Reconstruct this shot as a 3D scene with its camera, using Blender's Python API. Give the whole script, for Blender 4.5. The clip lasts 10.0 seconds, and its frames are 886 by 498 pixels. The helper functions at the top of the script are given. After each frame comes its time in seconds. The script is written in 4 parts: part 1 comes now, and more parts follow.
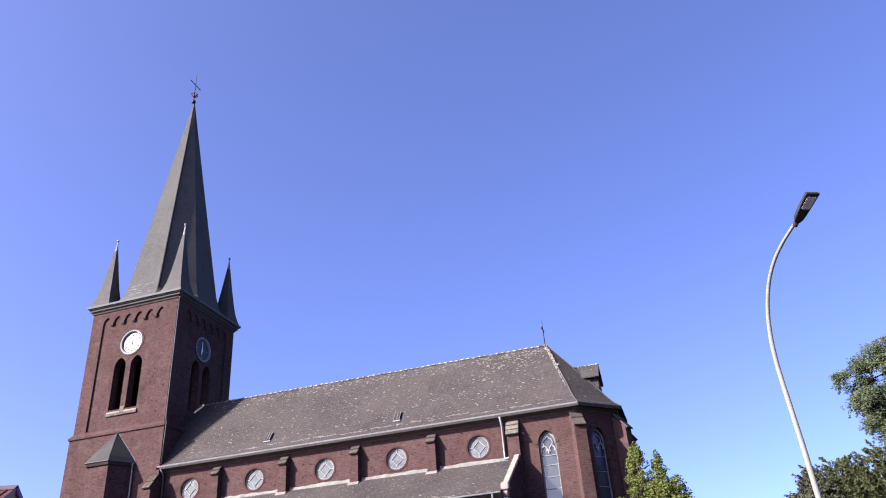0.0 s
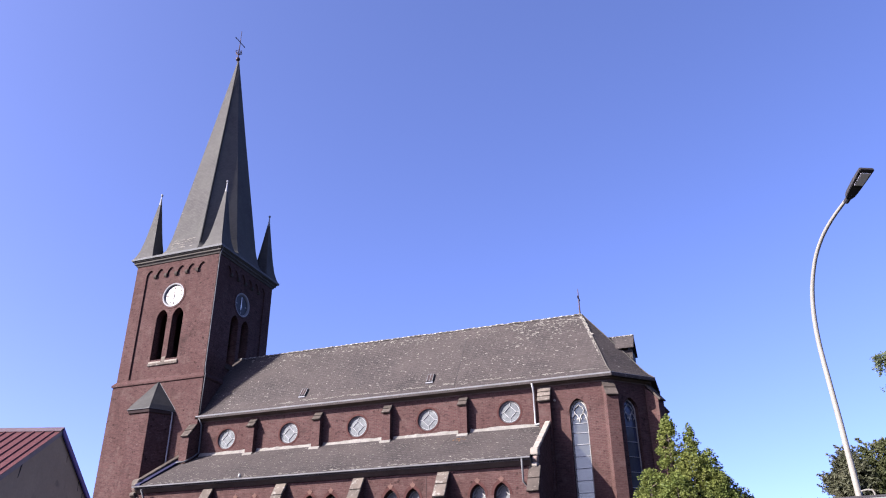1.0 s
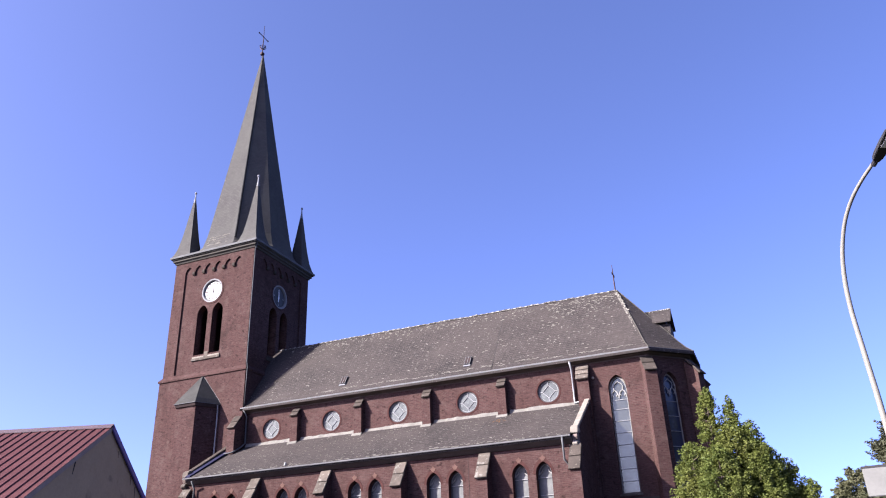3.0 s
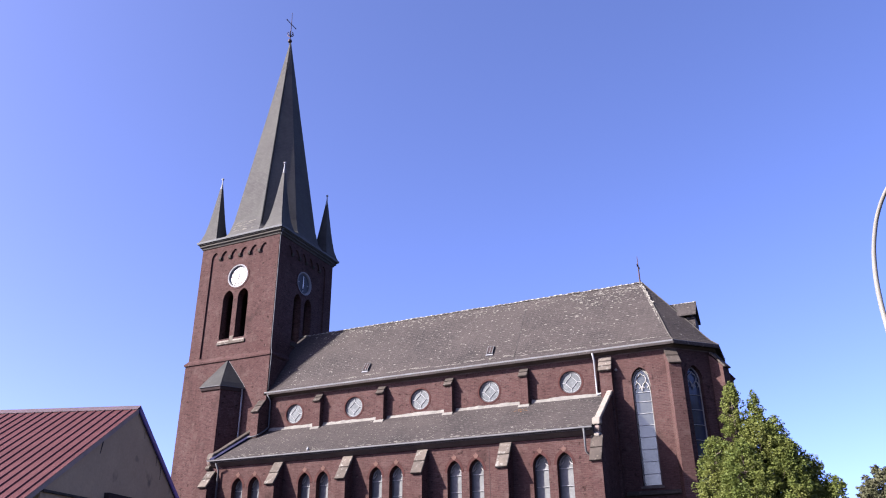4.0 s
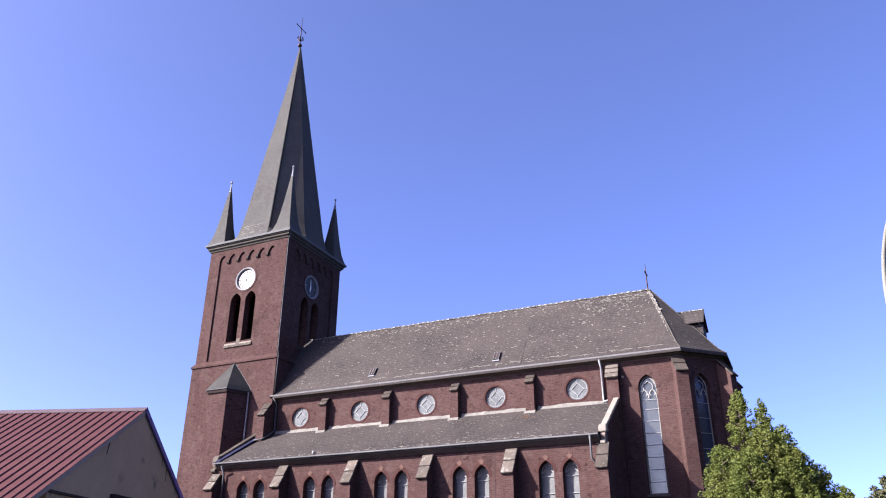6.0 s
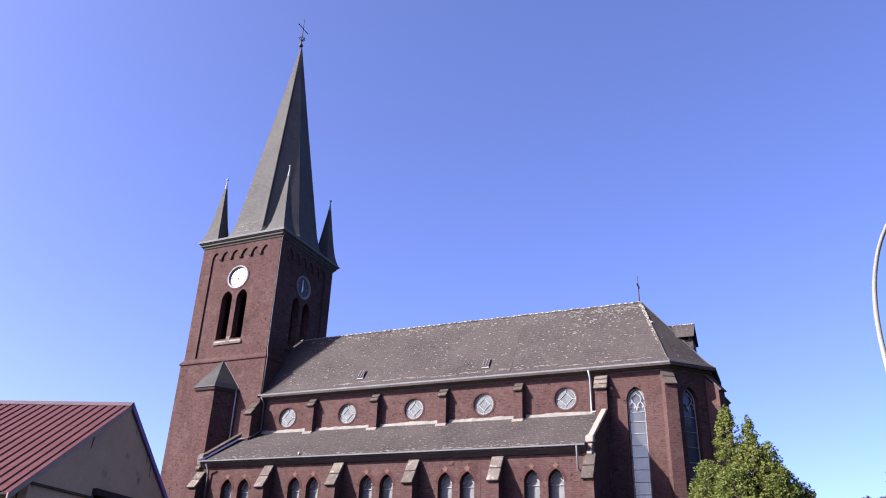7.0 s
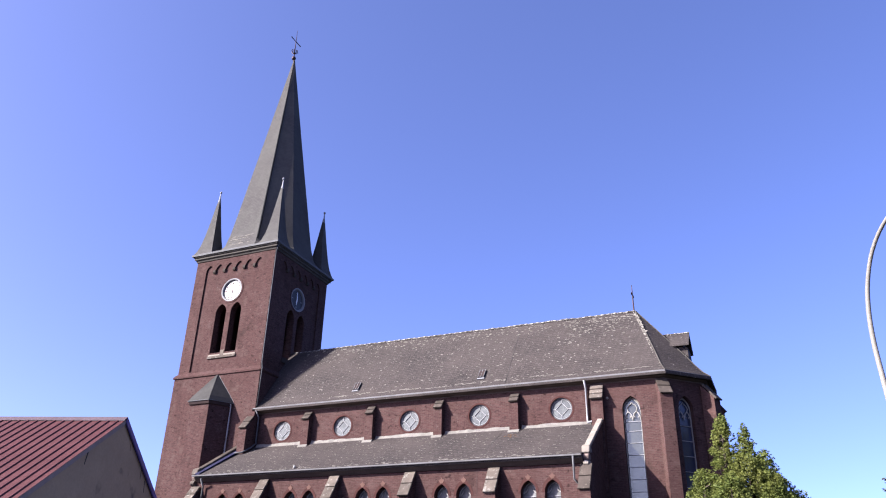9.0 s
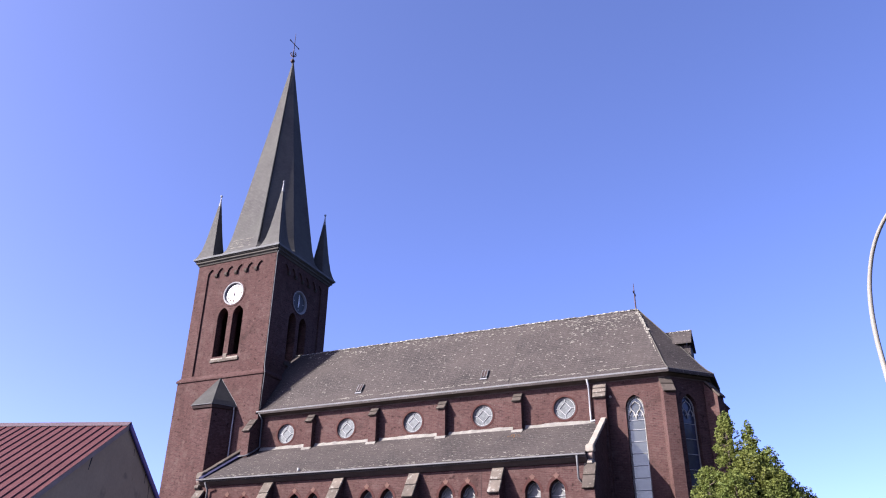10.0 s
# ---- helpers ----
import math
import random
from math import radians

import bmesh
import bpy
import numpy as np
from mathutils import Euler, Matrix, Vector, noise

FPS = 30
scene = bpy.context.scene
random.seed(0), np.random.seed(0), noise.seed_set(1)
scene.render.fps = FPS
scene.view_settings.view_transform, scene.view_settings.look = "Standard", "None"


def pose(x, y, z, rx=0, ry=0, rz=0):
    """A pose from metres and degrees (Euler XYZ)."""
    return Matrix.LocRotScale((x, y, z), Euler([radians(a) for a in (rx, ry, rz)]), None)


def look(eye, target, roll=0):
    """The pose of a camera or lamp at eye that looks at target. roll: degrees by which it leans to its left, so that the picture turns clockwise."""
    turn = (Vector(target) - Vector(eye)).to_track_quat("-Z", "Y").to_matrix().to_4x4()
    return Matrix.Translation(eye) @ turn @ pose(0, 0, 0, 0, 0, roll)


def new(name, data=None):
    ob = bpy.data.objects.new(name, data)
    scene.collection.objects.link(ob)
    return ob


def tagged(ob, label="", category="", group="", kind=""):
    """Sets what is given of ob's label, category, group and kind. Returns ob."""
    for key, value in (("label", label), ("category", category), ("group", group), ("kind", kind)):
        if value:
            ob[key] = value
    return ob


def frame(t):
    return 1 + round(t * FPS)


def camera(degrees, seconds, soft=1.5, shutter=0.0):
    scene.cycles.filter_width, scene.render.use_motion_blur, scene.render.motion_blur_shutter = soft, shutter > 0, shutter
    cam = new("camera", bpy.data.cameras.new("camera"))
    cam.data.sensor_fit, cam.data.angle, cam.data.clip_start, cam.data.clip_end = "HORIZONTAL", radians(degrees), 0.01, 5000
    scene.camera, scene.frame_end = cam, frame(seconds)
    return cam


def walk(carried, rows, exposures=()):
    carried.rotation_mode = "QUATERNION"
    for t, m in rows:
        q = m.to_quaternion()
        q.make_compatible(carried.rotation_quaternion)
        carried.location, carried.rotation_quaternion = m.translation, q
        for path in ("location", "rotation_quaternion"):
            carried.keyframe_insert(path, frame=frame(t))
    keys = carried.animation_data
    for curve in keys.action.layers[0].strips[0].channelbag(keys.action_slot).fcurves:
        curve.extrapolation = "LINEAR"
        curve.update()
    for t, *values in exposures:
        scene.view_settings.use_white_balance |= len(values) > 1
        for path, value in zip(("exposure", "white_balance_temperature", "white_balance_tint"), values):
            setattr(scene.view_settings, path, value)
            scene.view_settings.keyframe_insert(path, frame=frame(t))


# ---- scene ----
cam = camera(61.0, 10.0, soft=1.1)
# seconds, place of the eye, yaw, pitch, roll
ROWS = [
    (0.0, -0.19, 0.00, 1.60, 16.12, 28.70, -4.19),
    (0.2, -0.20, 0.00, 1.60, 17.21, 28.49, -2.68),
    (0.5, -0.24, 0.00, 1.60, 18.91, 26.76, -0.95),
    (0.7, -0.27, 0.00, 1.60, 18.89, 26.18, -0.68),
    (1.0, -0.23, 0.00, 1.60, 19.42, 26.13, -0.67),
    (1.2, -0.15, 0.00, 1.60, 21.36, 25.26, -0.51),
    (1.5, -0.08, 0.00, 1.60, 23.46, 23.90, 0.68),
    (1.7, -0.03, 0.00, 1.60, 22.72, 23.78, -0.09),
    (2.0, 0.00, 0.00, 1.60, 22.27, 25.35, 0.34),
    (2.2, 0.00, 0.00, 1.60, 22.51, 25.96, -0.02),
    (2.5, 0.00, 0.00, 1.60, 22.43, 25.88, -1.95),
    (2.7, 0.00, 0.00, 1.60, 22.07, 25.39, -2.57),
    (3.8, 0.00, 0.00, 1.60, 24.36, 24.19, -0.52),
    (4.0, 0.00, 0.00, 1.60, 24.48, 24.11, -0.59),
    (4.5, 0.00, 0.00, 1.60, 24.70, 24.19, 0.01),
    (5.0, 0.00, 0.00, 1.60, 25.56, 24.30, -0.36),
    (5.5, 0.00, 0.00, 1.60, 25.10, 24.29, 0.08),
    (5.7, 0.00, 0.00, 1.60, 25.10, 24.34, 0.12),
    (6.8, 0.00, 0.00, 1.60, 24.62, 24.88, 1.49),
    (7.0, 0.00, 0.00, 1.60, 24.58, 24.90, 2.08),
    (7.5, 0.00, 0.00, 1.60, 24.49, 25.25, 1.53),
    (8.0, 0.00, 0.00, 1.60, 24.32, 25.45, 1.70),
    (8.5, 0.00, 0.00, 1.60, 24.20, 25.66, 1.50),
    (9.0, 0.00, 0.00, 1.60, 24.12, 25.75, 1.37),
    (9.5, 0.00, 0.00, 1.60, 24.14, 25.81, 1.14),
    (10.0, 0.00, 0.00, 1.60, 24.22, 25.81, 0.68),
]
walk(cam, [(t, pose(x, y, z, 90 + pitch, 0, yaw) @ pose(0, 0, 0, 0, 0, roll)) for t, x, y, z, yaw, pitch, roll in ROWS],
     [(0.0, 2.07, 6170, 38), (10.0, 2.07, 6170, 38)])

# ---- light ----
SUN = Vector((-0.635, -0.60, 0.505)).normalized()
world = bpy.data.worlds.new("sky")
scene.world = world
world.use_nodes = True
wn = world.node_tree
for n in list(wn.nodes):
    wn.nodes.remove(n)
sky = wn.nodes.new("ShaderNodeTexSky")
sky.sky_type = "NISHITA"
sky.sun_disc = False
sky.altitude = 0
sky.sun_elevation = math.asin(SUN.z)
sky.sun_rotation = math.atan2(SUN.x, SUN.y)
sky.air_density, sky.dust_density, sky.ozone_density = 0.3, 1.6, 5.0
wb, wo = wn.nodes.new("ShaderNodeBackground"), wn.nodes.new("ShaderNodeOutputWorld")
wb.inputs["Strength"].default_value = 0.125
# an even share for light that the air scatters more than once
even = wn.nodes.new("ShaderNodeVectorMath")
even.operation = "ADD"
even.inputs[1].default_value = (0.045, 0.085, 0.190)
wn.links.new(sky.outputs[0], even.inputs[0])
wn.links.new(even.outputs[0], wb.inputs["Color"])
wn.links.new(wb.outputs[0], wo.inputs["Surface"])
sun = new("sun", bpy.data.lights.new("sun", "SUN"))
sun.data.energy, sun.data.angle, sun.data.color = 4.95, radians(0.53), (0.925, 1.0, 0.815)
sun.matrix_world = look(SUN * 100, (0, 0, 0))


# ---- materials ----
def blank(name, rough=0.8, metal=0.0):
    m = bpy.data.materials.new(name)
    m.use_nodes = True
    nt = m.node_tree
    b = nt.nodes["Principled BSDF"]
    b.inputs["Roughness"].default_value, b.inputs["Metallic"].default_value = rough, metal
    b.inputs["Specular IOR Level"].default_value = 0.5 if rough < 0.5 else 0.12 if rough < 0.7 else 0.03
    return m, nt, b


def node(nt, kind, **values):
    n = nt.nodes.new(kind)
    for key, value in values.items():
        n.inputs[key.replace("_", " ")].default_value = value
    return n


def coords(nt, scale=(1, 1, 1)):
    tc, mp = nt.nodes.new("ShaderNodeTexCoord"), nt.nodes.new("ShaderNodeMapping")
    mp.inputs["Scale"].default_value = scale
    nt.links.new(tc.outputs["Object"], mp.inputs["Vector"])
    return mp.outputs[0]


def mix(nt, fac, a, b, mode="MIX"):
    n = nt.nodes.new("ShaderNodeMix")
    n.data_type, n.blend_type = "RGBA", mode
    for value, slot in ((fac, 0), (a, 6), (b, 7)):
        if isinstance(value, (int, float)):
            n.inputs[slot].default_value = value
        elif isinstance(value, tuple):
            n.inputs[slot].default_value = (*value, 1)
        else:
            nt.links.new(value, n.inputs[slot])
    return n.outputs[2]


def noise_at(nt, vec, scale, detail=4.0, rough=0.6):
    n = node(nt, "ShaderNodeTexNoise", Scale=scale, Detail=detail, Roughness=rough)
    nt.links.new(vec, n.inputs["Vector"])
    return n.outputs["Fac"]


def ramp(nt, value, lo, hi, a=0.0, b=1.0):
    n = node(nt, "ShaderNodeMapRange")
    n.inputs[1].default_value, n.inputs[2].default_value, n.inputs[3].default_value, n.inputs[4].default_value = lo, hi, a, b
    nt.links.new(value, n.inputs[0])
    return n.outputs[0]


def bump(nt, bsdf, height, strength=0.3, distance=0.02):
    n = node(nt, "ShaderNodeBump", Strength=strength, Distance=distance)
    nt.links.new(height, n.inputs["Height"])
    nt.links.new(n.outputs[0], bsdf.inputs["Normal"])


def surface(name, a, b, rough=0.8, metal=0.0, big=0.7, fine=14.0, stretch=(1, 1, 1), relief=0.25, spots=None, per_piece=0.0):
    """A worn surface: two tones mixed by coarse and fine grain, a little relief, and spots of a third colour."""
    m, nt, bs = blank(name, rough, metal)
    v = coords(nt, stretch)
    coarse, grain = noise_at(nt, v, big, 5), noise_at(nt, v, fine, 6, 0.7)
    col = mix(nt, ramp(nt, coarse, 0.35, 0.65), a, b)
    col = mix(nt, ramp(nt, grain, 0.3, 0.7, 0.0, 0.45), col, tuple(0.6 * x for x in a))
    if spots:
        c, scale, lo, hi = spots
        col = mix(nt, ramp(nt, noise_at(nt, v, scale, 3, 0.55), lo, hi), col, c)
    if per_piece:
        info = nt.nodes.new("ShaderNodeObjectInfo")
        col = mix(nt, ramp(nt, info.outputs["Random"], 0, 1, 0, per_piece), col, tuple(0.45 * x for x in b))
    nt.links.new(col, bs.inputs["Base Color"])
    nt.links.new(ramp(nt, grain, 0.2, 0.8, max(rough - 0.12, 0.05), min(rough + 0.12, 1)), bs.inputs["Roughness"])
    bump(nt, bs, grain, relief, 0.02)
    return m


def run_and_height(nt, run_scale, height_scale):
    """Along the wall (x + y) and up it (z), for courses of bricks and slates."""
    tc, sep, add, com = (nt.nodes.new("ShaderNode" + k) for k in ("TexCoord", "SeparateXYZ", "Math", "CombineXYZ"))
    nt.links.new(tc.outputs["Object"], sep.inputs[0])
    nt.links.new(sep.outputs[0], add.inputs[0])
    nt.links.new(sep.outputs[1], add.inputs[1])
    for out, scale, slot in ((add.outputs[0], run_scale, 0), (sep.outputs[2], height_scale, 1)):
        mul = nt.nodes.new("ShaderNodeMath")
        mul.operation = "MULTIPLY"
        mul.inputs[1].default_value = scale
        nt.links.new(out, mul.inputs[0])
        nt.links.new(mul.outputs[0], com.inputs[slot])
    return com.outputs[0], tc.outputs["Object"]


def coursed(name, a, b, joint, size, gap, rough, relief, big_tone, big_scale, spots=None, streak=0.0, fleck=None):
    m, nt, bs = blank(name, rough)
    uv, ob = run_and_height(nt, 1, 1)
    br = node(nt, "ShaderNodeTexBrick", Scale=1.0, Mortar_Size=gap, Mortar_Smooth=0.2, Bias=0.0, Brick_Width=size[0], Row_Height=size[1])
    br.inputs["Color1"].default_value, br.inputs["Color2"].default_value, br.inputs["Mortar"].default_value = (*a, 1), (*b, 1), (*joint, 1)
    nt.links.new(uv, br.inputs["Vector"])
    col = br.outputs["Color"]
    grain = noise_at(nt, ob, 5.0, 6, 0.7)
    col = mix(nt, ramp(nt, noise_at(nt, ob, big_scale, 5), 0.35, 0.68, 0.0, 0.75), col, big_tone)
    col = mix(nt, ramp(nt, grain, 0.35, 0.7, 0.0, 0.4), col, tuple(0.6 * x for x in a))
    if fleck:
        fv = coords(nt, (1, 1, 4))
        col = mix(nt, ramp(nt, noise_at(nt, fv, 4.5, 4, 0.75), 0.50, 0.72, 0, 0.55), col, fleck)
        col = mix(nt, ramp(nt, noise_at(nt, fv, 3.1, 4, 0.75), 0.52, 0.74, 0, 0.5), col, tuple(0.45 * x for x in big_tone))
    if streak:
        sv = coords(nt, (2.2, 2.2, 0.12))
        col = mix(nt, ramp(nt, noise_at(nt, sv, 1.5, 4), 0.5, 0.75, 0, streak), col, tuple(0.5 * x for x in big_tone))
    if spots:
        for c, scale, lo, hi in spots:
            col = mix(nt, ramp(nt, noise_at(nt, ob, scale, 5, 0.62), lo, hi), col, c)
    nt.links.new(col, bs.inputs["Base Color"])
    bump(nt, bs, br.outputs["Fac"], -relief, 0.02)
    return m


BRICK = coursed("brick", (0.070, 0.034, 0.030), (0.041, 0.021, 0.019), (0.066, 0.047, 0.041), (0.23, 0.075), 0.012, 0.88, 0.5,
                (0.045, 0.023, 0.020), 0.35, [((0.107, 0.079, 0.069), 7.0, 0.64, 0.76), ((0.084, 0.057, 0.048), 1.7, 0.55, 0.90), ((0.021, 0.013, 0.011), 0.8, 0.58, 0.88), ((0.013, 0.008, 0.007), 5.0, 0.58, 0.74)], 0.30, (0.105, 0.062, 0.052))
SLATE = coursed("slate", (0.072, 0.067, 0.062), (0.056, 0.052, 0.048), (0.028, 0.028, 0.026), (0.24, 0.14), 0.008, 0.80, 0.35,
                (0.077, 0.075, 0.065), 0.5, None, 0.3)
SLATE_OLD = coursed("weathered_slate", (0.049, 0.041, 0.037), (0.032, 0.028, 0.026), (0.013, 0.012, 0.012), (0.24, 0.13), 0.016, 0.7, 0.7,
                    (0.056, 0.046, 0.041), 0.45, [((0.165, 0.148, 0.129), 4.5, 0.662, 0.70), ((0.125, 0.113, 0.096), 13.0, 0.62, 0.69)], 0.3, (0.071, 0.061, 0.055))
STONE = surface("weathered_stone", (0.134, 0.109, 0.087), (0.079, 0.066, 0.054), 0.9, big=2.4, fine=18, relief=0.4, spots=((0.190, 0.172, 0.146), 5.5, 0.56, 0.68), per_piece=0.5)
# caps, corbels and ledges; also stands for shade on the east belfry sills
OLD_STONE = surface("soot_and_shade_stone", (0.076, 0.061, 0.050), (0.048, 0.040, 0.033), 0.92, big=2.4, fine=18, relief=0.4, spots=((0.122, 0.102, 0.082), 5.0, 0.60, 0.70), per_piece=0.4)
CORNICE = surface("grey_cornice_stone", (0.074, 0.067, 0.056), (0.052, 0.048, 0.041), 0.92, big=2.0, fine=18, relief=0.3)
PALE_STONE = surface("pale_stone", (0.232, 0.203, 0.166), (0.168, 0.147, 0.119), 0.9, big=2.0, fine=20, relief=0.35, spots=((0.137, 0.113, 0.093), 3.5, 0.63, 0.75))
RED_BRICK = surface("red_brick_ring", (0.060, 0.027, 0.023), (0.037, 0.017, 0.015), 0.9, big=3, fine=16, relief=0.4)
PINK_STONE = surface("pinkish_stone", (0.190, 0.144, 0.120), (0.142, 0.105, 0.087), 0.9, big=3, fine=20, relief=0.35)
TRACERY = surface("whitish_tracery_stone", (0.267, 0.255, 0.231), (0.203, 0.193, 0.174), 0.85, big=3, fine=20, relief=0.3)
TERRACOTTA = surface("terracotta", (0.112, 0.064, 0.050), (0.083, 0.048, 0.038), 0.9, big=3, fine=20, relief=0.3)
MORTAR = surface("lime_flashing", (0.173, 0.161, 0.138), (0.122, 0.113, 0.096), 0.95, big=3.0, fine=25, relief=0.5, spots=((0.109, 0.096, 0.089), 5.0, 0.58, 0.68))
RIDGE = surface("ridge_tile_clay", (0.075, 0.066, 0.058), (0.053, 0.047, 0.041), 0.92, big=2.0, fine=16, relief=0.5, spots=((0.308, 0.292, 0.259), 13.0, 0.51, 0.58), per_piece=0.6)
ZINC = surface("zinc", (0.100, 0.100, 0.097), (0.070, 0.070, 0.069), 0.6, 0.0, big=1.5, fine=22, relief=0.1)
GUTTER = surface("weathered_gutter", (0.195, 0.192, 0.185), (0.140, 0.136, 0.133), 0.6, big=1.5, fine=16, relief=0.15)
PALE_ZINC = surface("pale_zinc", (0.234, 0.234, 0.234), (0.178, 0.178, 0.178), 0.5, 0.3, big=1.5, fine=22, relief=0.1)
BLUE_LEAD = surface("blue_lead", (0.026, 0.026, 0.050), (0.018, 0.018, 0.036), 0.8, 0.0, big=2, fine=18, relief=0.15)
# near-black tone for the shadow line down the spire hip
HIP_SHADE = surface("hip_shade", (0.020, 0.020, 0.021), (0.013, 0.013, 0.014), 0.7, 0.0, big=2, fine=18, relief=0.15)
EAVES = surface("brown_eaves_boards", (0.105, 0.082, 0.070), (0.078, 0.062, 0.054), 0.8, big=1.5, fine=20, relief=0.3)
TURRET_SLATE = surface("dark_slate_sheets", (0.052, 0.050, 0.045), (0.038, 0.037, 0.034), 0.8, big=1.2, fine=10, relief=0.3)
SOFFIT = surface("dark_brown_painted_timber", (0.049, 0.035, 0.031), (0.036, 0.026, 0.025), 0.75, big=1.5, fine=20, relief=0.2)
IRON = surface("wrought_iron", (0.035, 0.027, 0.031), (0.069, 0.035, 0.031), 0.6, 0.6, big=4, fine=20, relief=0.2)
FRAME = surface("dark_window_frame", (0.076, 0.072, 0.069), (0.052, 0.049, 0.048), 0.6, big=4, fine=20, relief=0.1)
LEADS = surface("pale_window_bars", (0.275, 0.271, 0.263), (0.219, 0.215, 0.208), 0.6, big=4, fine=20, relief=0.1)
PANE = surface("cloudy_glazing", (0.100, 0.101, 0.094), (0.144, 0.144, 0.135), 0.5, big=1.4, fine=9, relief=0.05)
LEADED_PANE = surface("leaded_blue_grey_glazing", (0.070, 0.075, 0.074), (0.122, 0.129, 0.126), 0.55, big=5.0, fine=26, relief=0.35)
MILKY_PANE = surface("reflecting_milky_glazing", (0.122, 0.126, 0.100), (0.146, 0.150, 0.120), 0.20, 0.80, big=1.4, fine=9, relief=0.05)
DARK_PANE = surface("dark_glazing", (0.024, 0.028, 0.044), (0.036, 0.040, 0.060), 0.12, big=1.4, fine=6, relief=0.05)
LICHEN = surface("pale_lichen", (0.182, 0.168, 0.142), (0.117, 0.108, 0.091), 0.95, big=6.0, fine=25, relief=0.4)
ORANGE_LICHEN = surface("orange_lichen", (0.162, 0.085, 0.036), (0.121, 0.069, 0.036), 0.95, big=6.0, fine=25, relief=0.4)
DIAL = surface("white_dial", (0.166, 0.162, 0.150), (0.142, 0.138, 0.128), 0.4, big=1.5, fine=10, relief=0.03)
DARK_DIAL = surface("glass_dial", (0.040, 0.040, 0.041), (0.056, 0.055, 0.055), 0.5, big=2.5, fine=10, relief=0.03)
RED_METAL = surface("red_sheet_metal", (0.081, 0.029, 0.027), (0.057, 0.019, 0.018), 0.55, 0.0, big=2.2, fine=12, stretch=(1, 1, 0.5), relief=0.08)
PURPLE = surface("blue_purple_trim", (0.123, 0.089, 0.281), (0.093, 0.068, 0.221), 0.45, 0.0, big=1.5, fine=16, relief=0.08)
RENDER = surface("grey_cement_render", (0.445, 0.316, 0.186), (0.370, 0.262, 0.156), 0.95, big=0.5, fine=9, relief=0.4, spots=((0.095, 0.078, 0.062), 0.9, 0.62, 0.8))
VERGE = surface("grey_violet_board", (0.340, 0.262, 0.205), (0.265, 0.205, 0.165), 0.8, big=1.2, fine=14, relief=0.2)
CAP_METAL = surface("faded_red_metal", (0.091, 0.063, 0.068), (0.070, 0.049, 0.053), 0.6, 0.0, big=2.2, fine=12, relief=0.08)
LAMP_GREY = surface("galvanised_pole", (0.182, 0.168, 0.139), (0.158, 0.147, 0.121), 0.5, 0.0, big=1.5, fine=30, relief=0.05)
HEAD_GREY = surface("anthracite_housing", (0.039, 0.036, 0.036), (0.031, 0.028, 0.028), 0.5, 0.2, big=3, fine=30, relief=0.05)
WHITE = surface("white_enamel", (0.78, 0.77, 0.74), (0.68, 0.67, 0.64), 0.4, big=5, fine=30, relief=0.05)
SKYLIGHT_IRON = surface("dark_cast_iron", (0.049, 0.045, 0.045), (0.032, 0.031, 0.031), 0.6, 0.2, big=3, fine=20, relief=0.2)
LENS = surface("lamp_lens", (0.72, 0.68, 0.62), (0.62, 0.59, 0.54), 0.6, big=5, fine=30, relief=0.05)
SIGN = surface("white_sign_sheet", (0.154, 0.151, 0.134), (0.130, 0.127, 0.113), 0.5, big=2, fine=20, relief=0.04)
GROUND = surface("gravelly_ground", (0.028, 0.027, 0.024), (0.022, 0.025, 0.016), 0.95, big=0.06, fine=3, relief=0.4)
BARK = surface("bark", (0.089, 0.069, 0.052), (0.055, 0.045, 0.035), 0.95, big=3, fine=18, stretch=(1, 1, 0.3), relief=0.6)


def foliage(name, a, b, c):
    m, nt, bs = blank(name, 0.55)
    geo = nt.nodes.new("ShaderNodeNewGeometry")
    v = coords(nt)
    col = mix(nt, geo.outputs["Random Per Island"], a, b)
    col = mix(nt, ramp(nt, noise_at(nt, v, 0.9, 3), 0.4, 0.65), col, c)
    nt.links.new(col, bs.inputs["Base Color"])
    tr, add, out = nt.nodes.new("ShaderNodeBsdfTranslucent"), nt.nodes.new("ShaderNodeMixShader"), nt.nodes["Material Output"]
    nt.links.new(col, tr.inputs["Color"])
    add.inputs[0].default_value = 0.42
    nt.links.new(bs.outputs[0], add.inputs[1])
    nt.links.new(tr.outputs[0], add.inputs[2])
    nt.links.new(add.outputs[0], out.inputs["Surface"])
    return m


LEAF = foliage("leaf", (0.118, 0.140, 0.029), (0.078, 0.105, 0.026), (0.133, 0.144, 0.035))
NEEDLE = foliage("pine_needles", (0.104, 0.128, 0.066), (0.070, 0.090, 0.048), (0.116, 0.132, 0.064))
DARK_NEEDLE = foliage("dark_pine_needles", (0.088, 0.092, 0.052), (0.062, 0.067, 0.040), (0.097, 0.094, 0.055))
OLIVE_LEAF = foliage("olive_leaf", (0.113, 0.118, 0.059), (0.080, 0.084, 0.044), (0.122, 0.118, 0.063))
DARK_LEAF = foliage("dull_leaf", (0.078, 0.088, 0.036), (0.055, 0.066, 0.028), (0.092, 0.092, 0.038))


# ---- mesh tools ----
from mathutils.geometry import tessellate_polygon


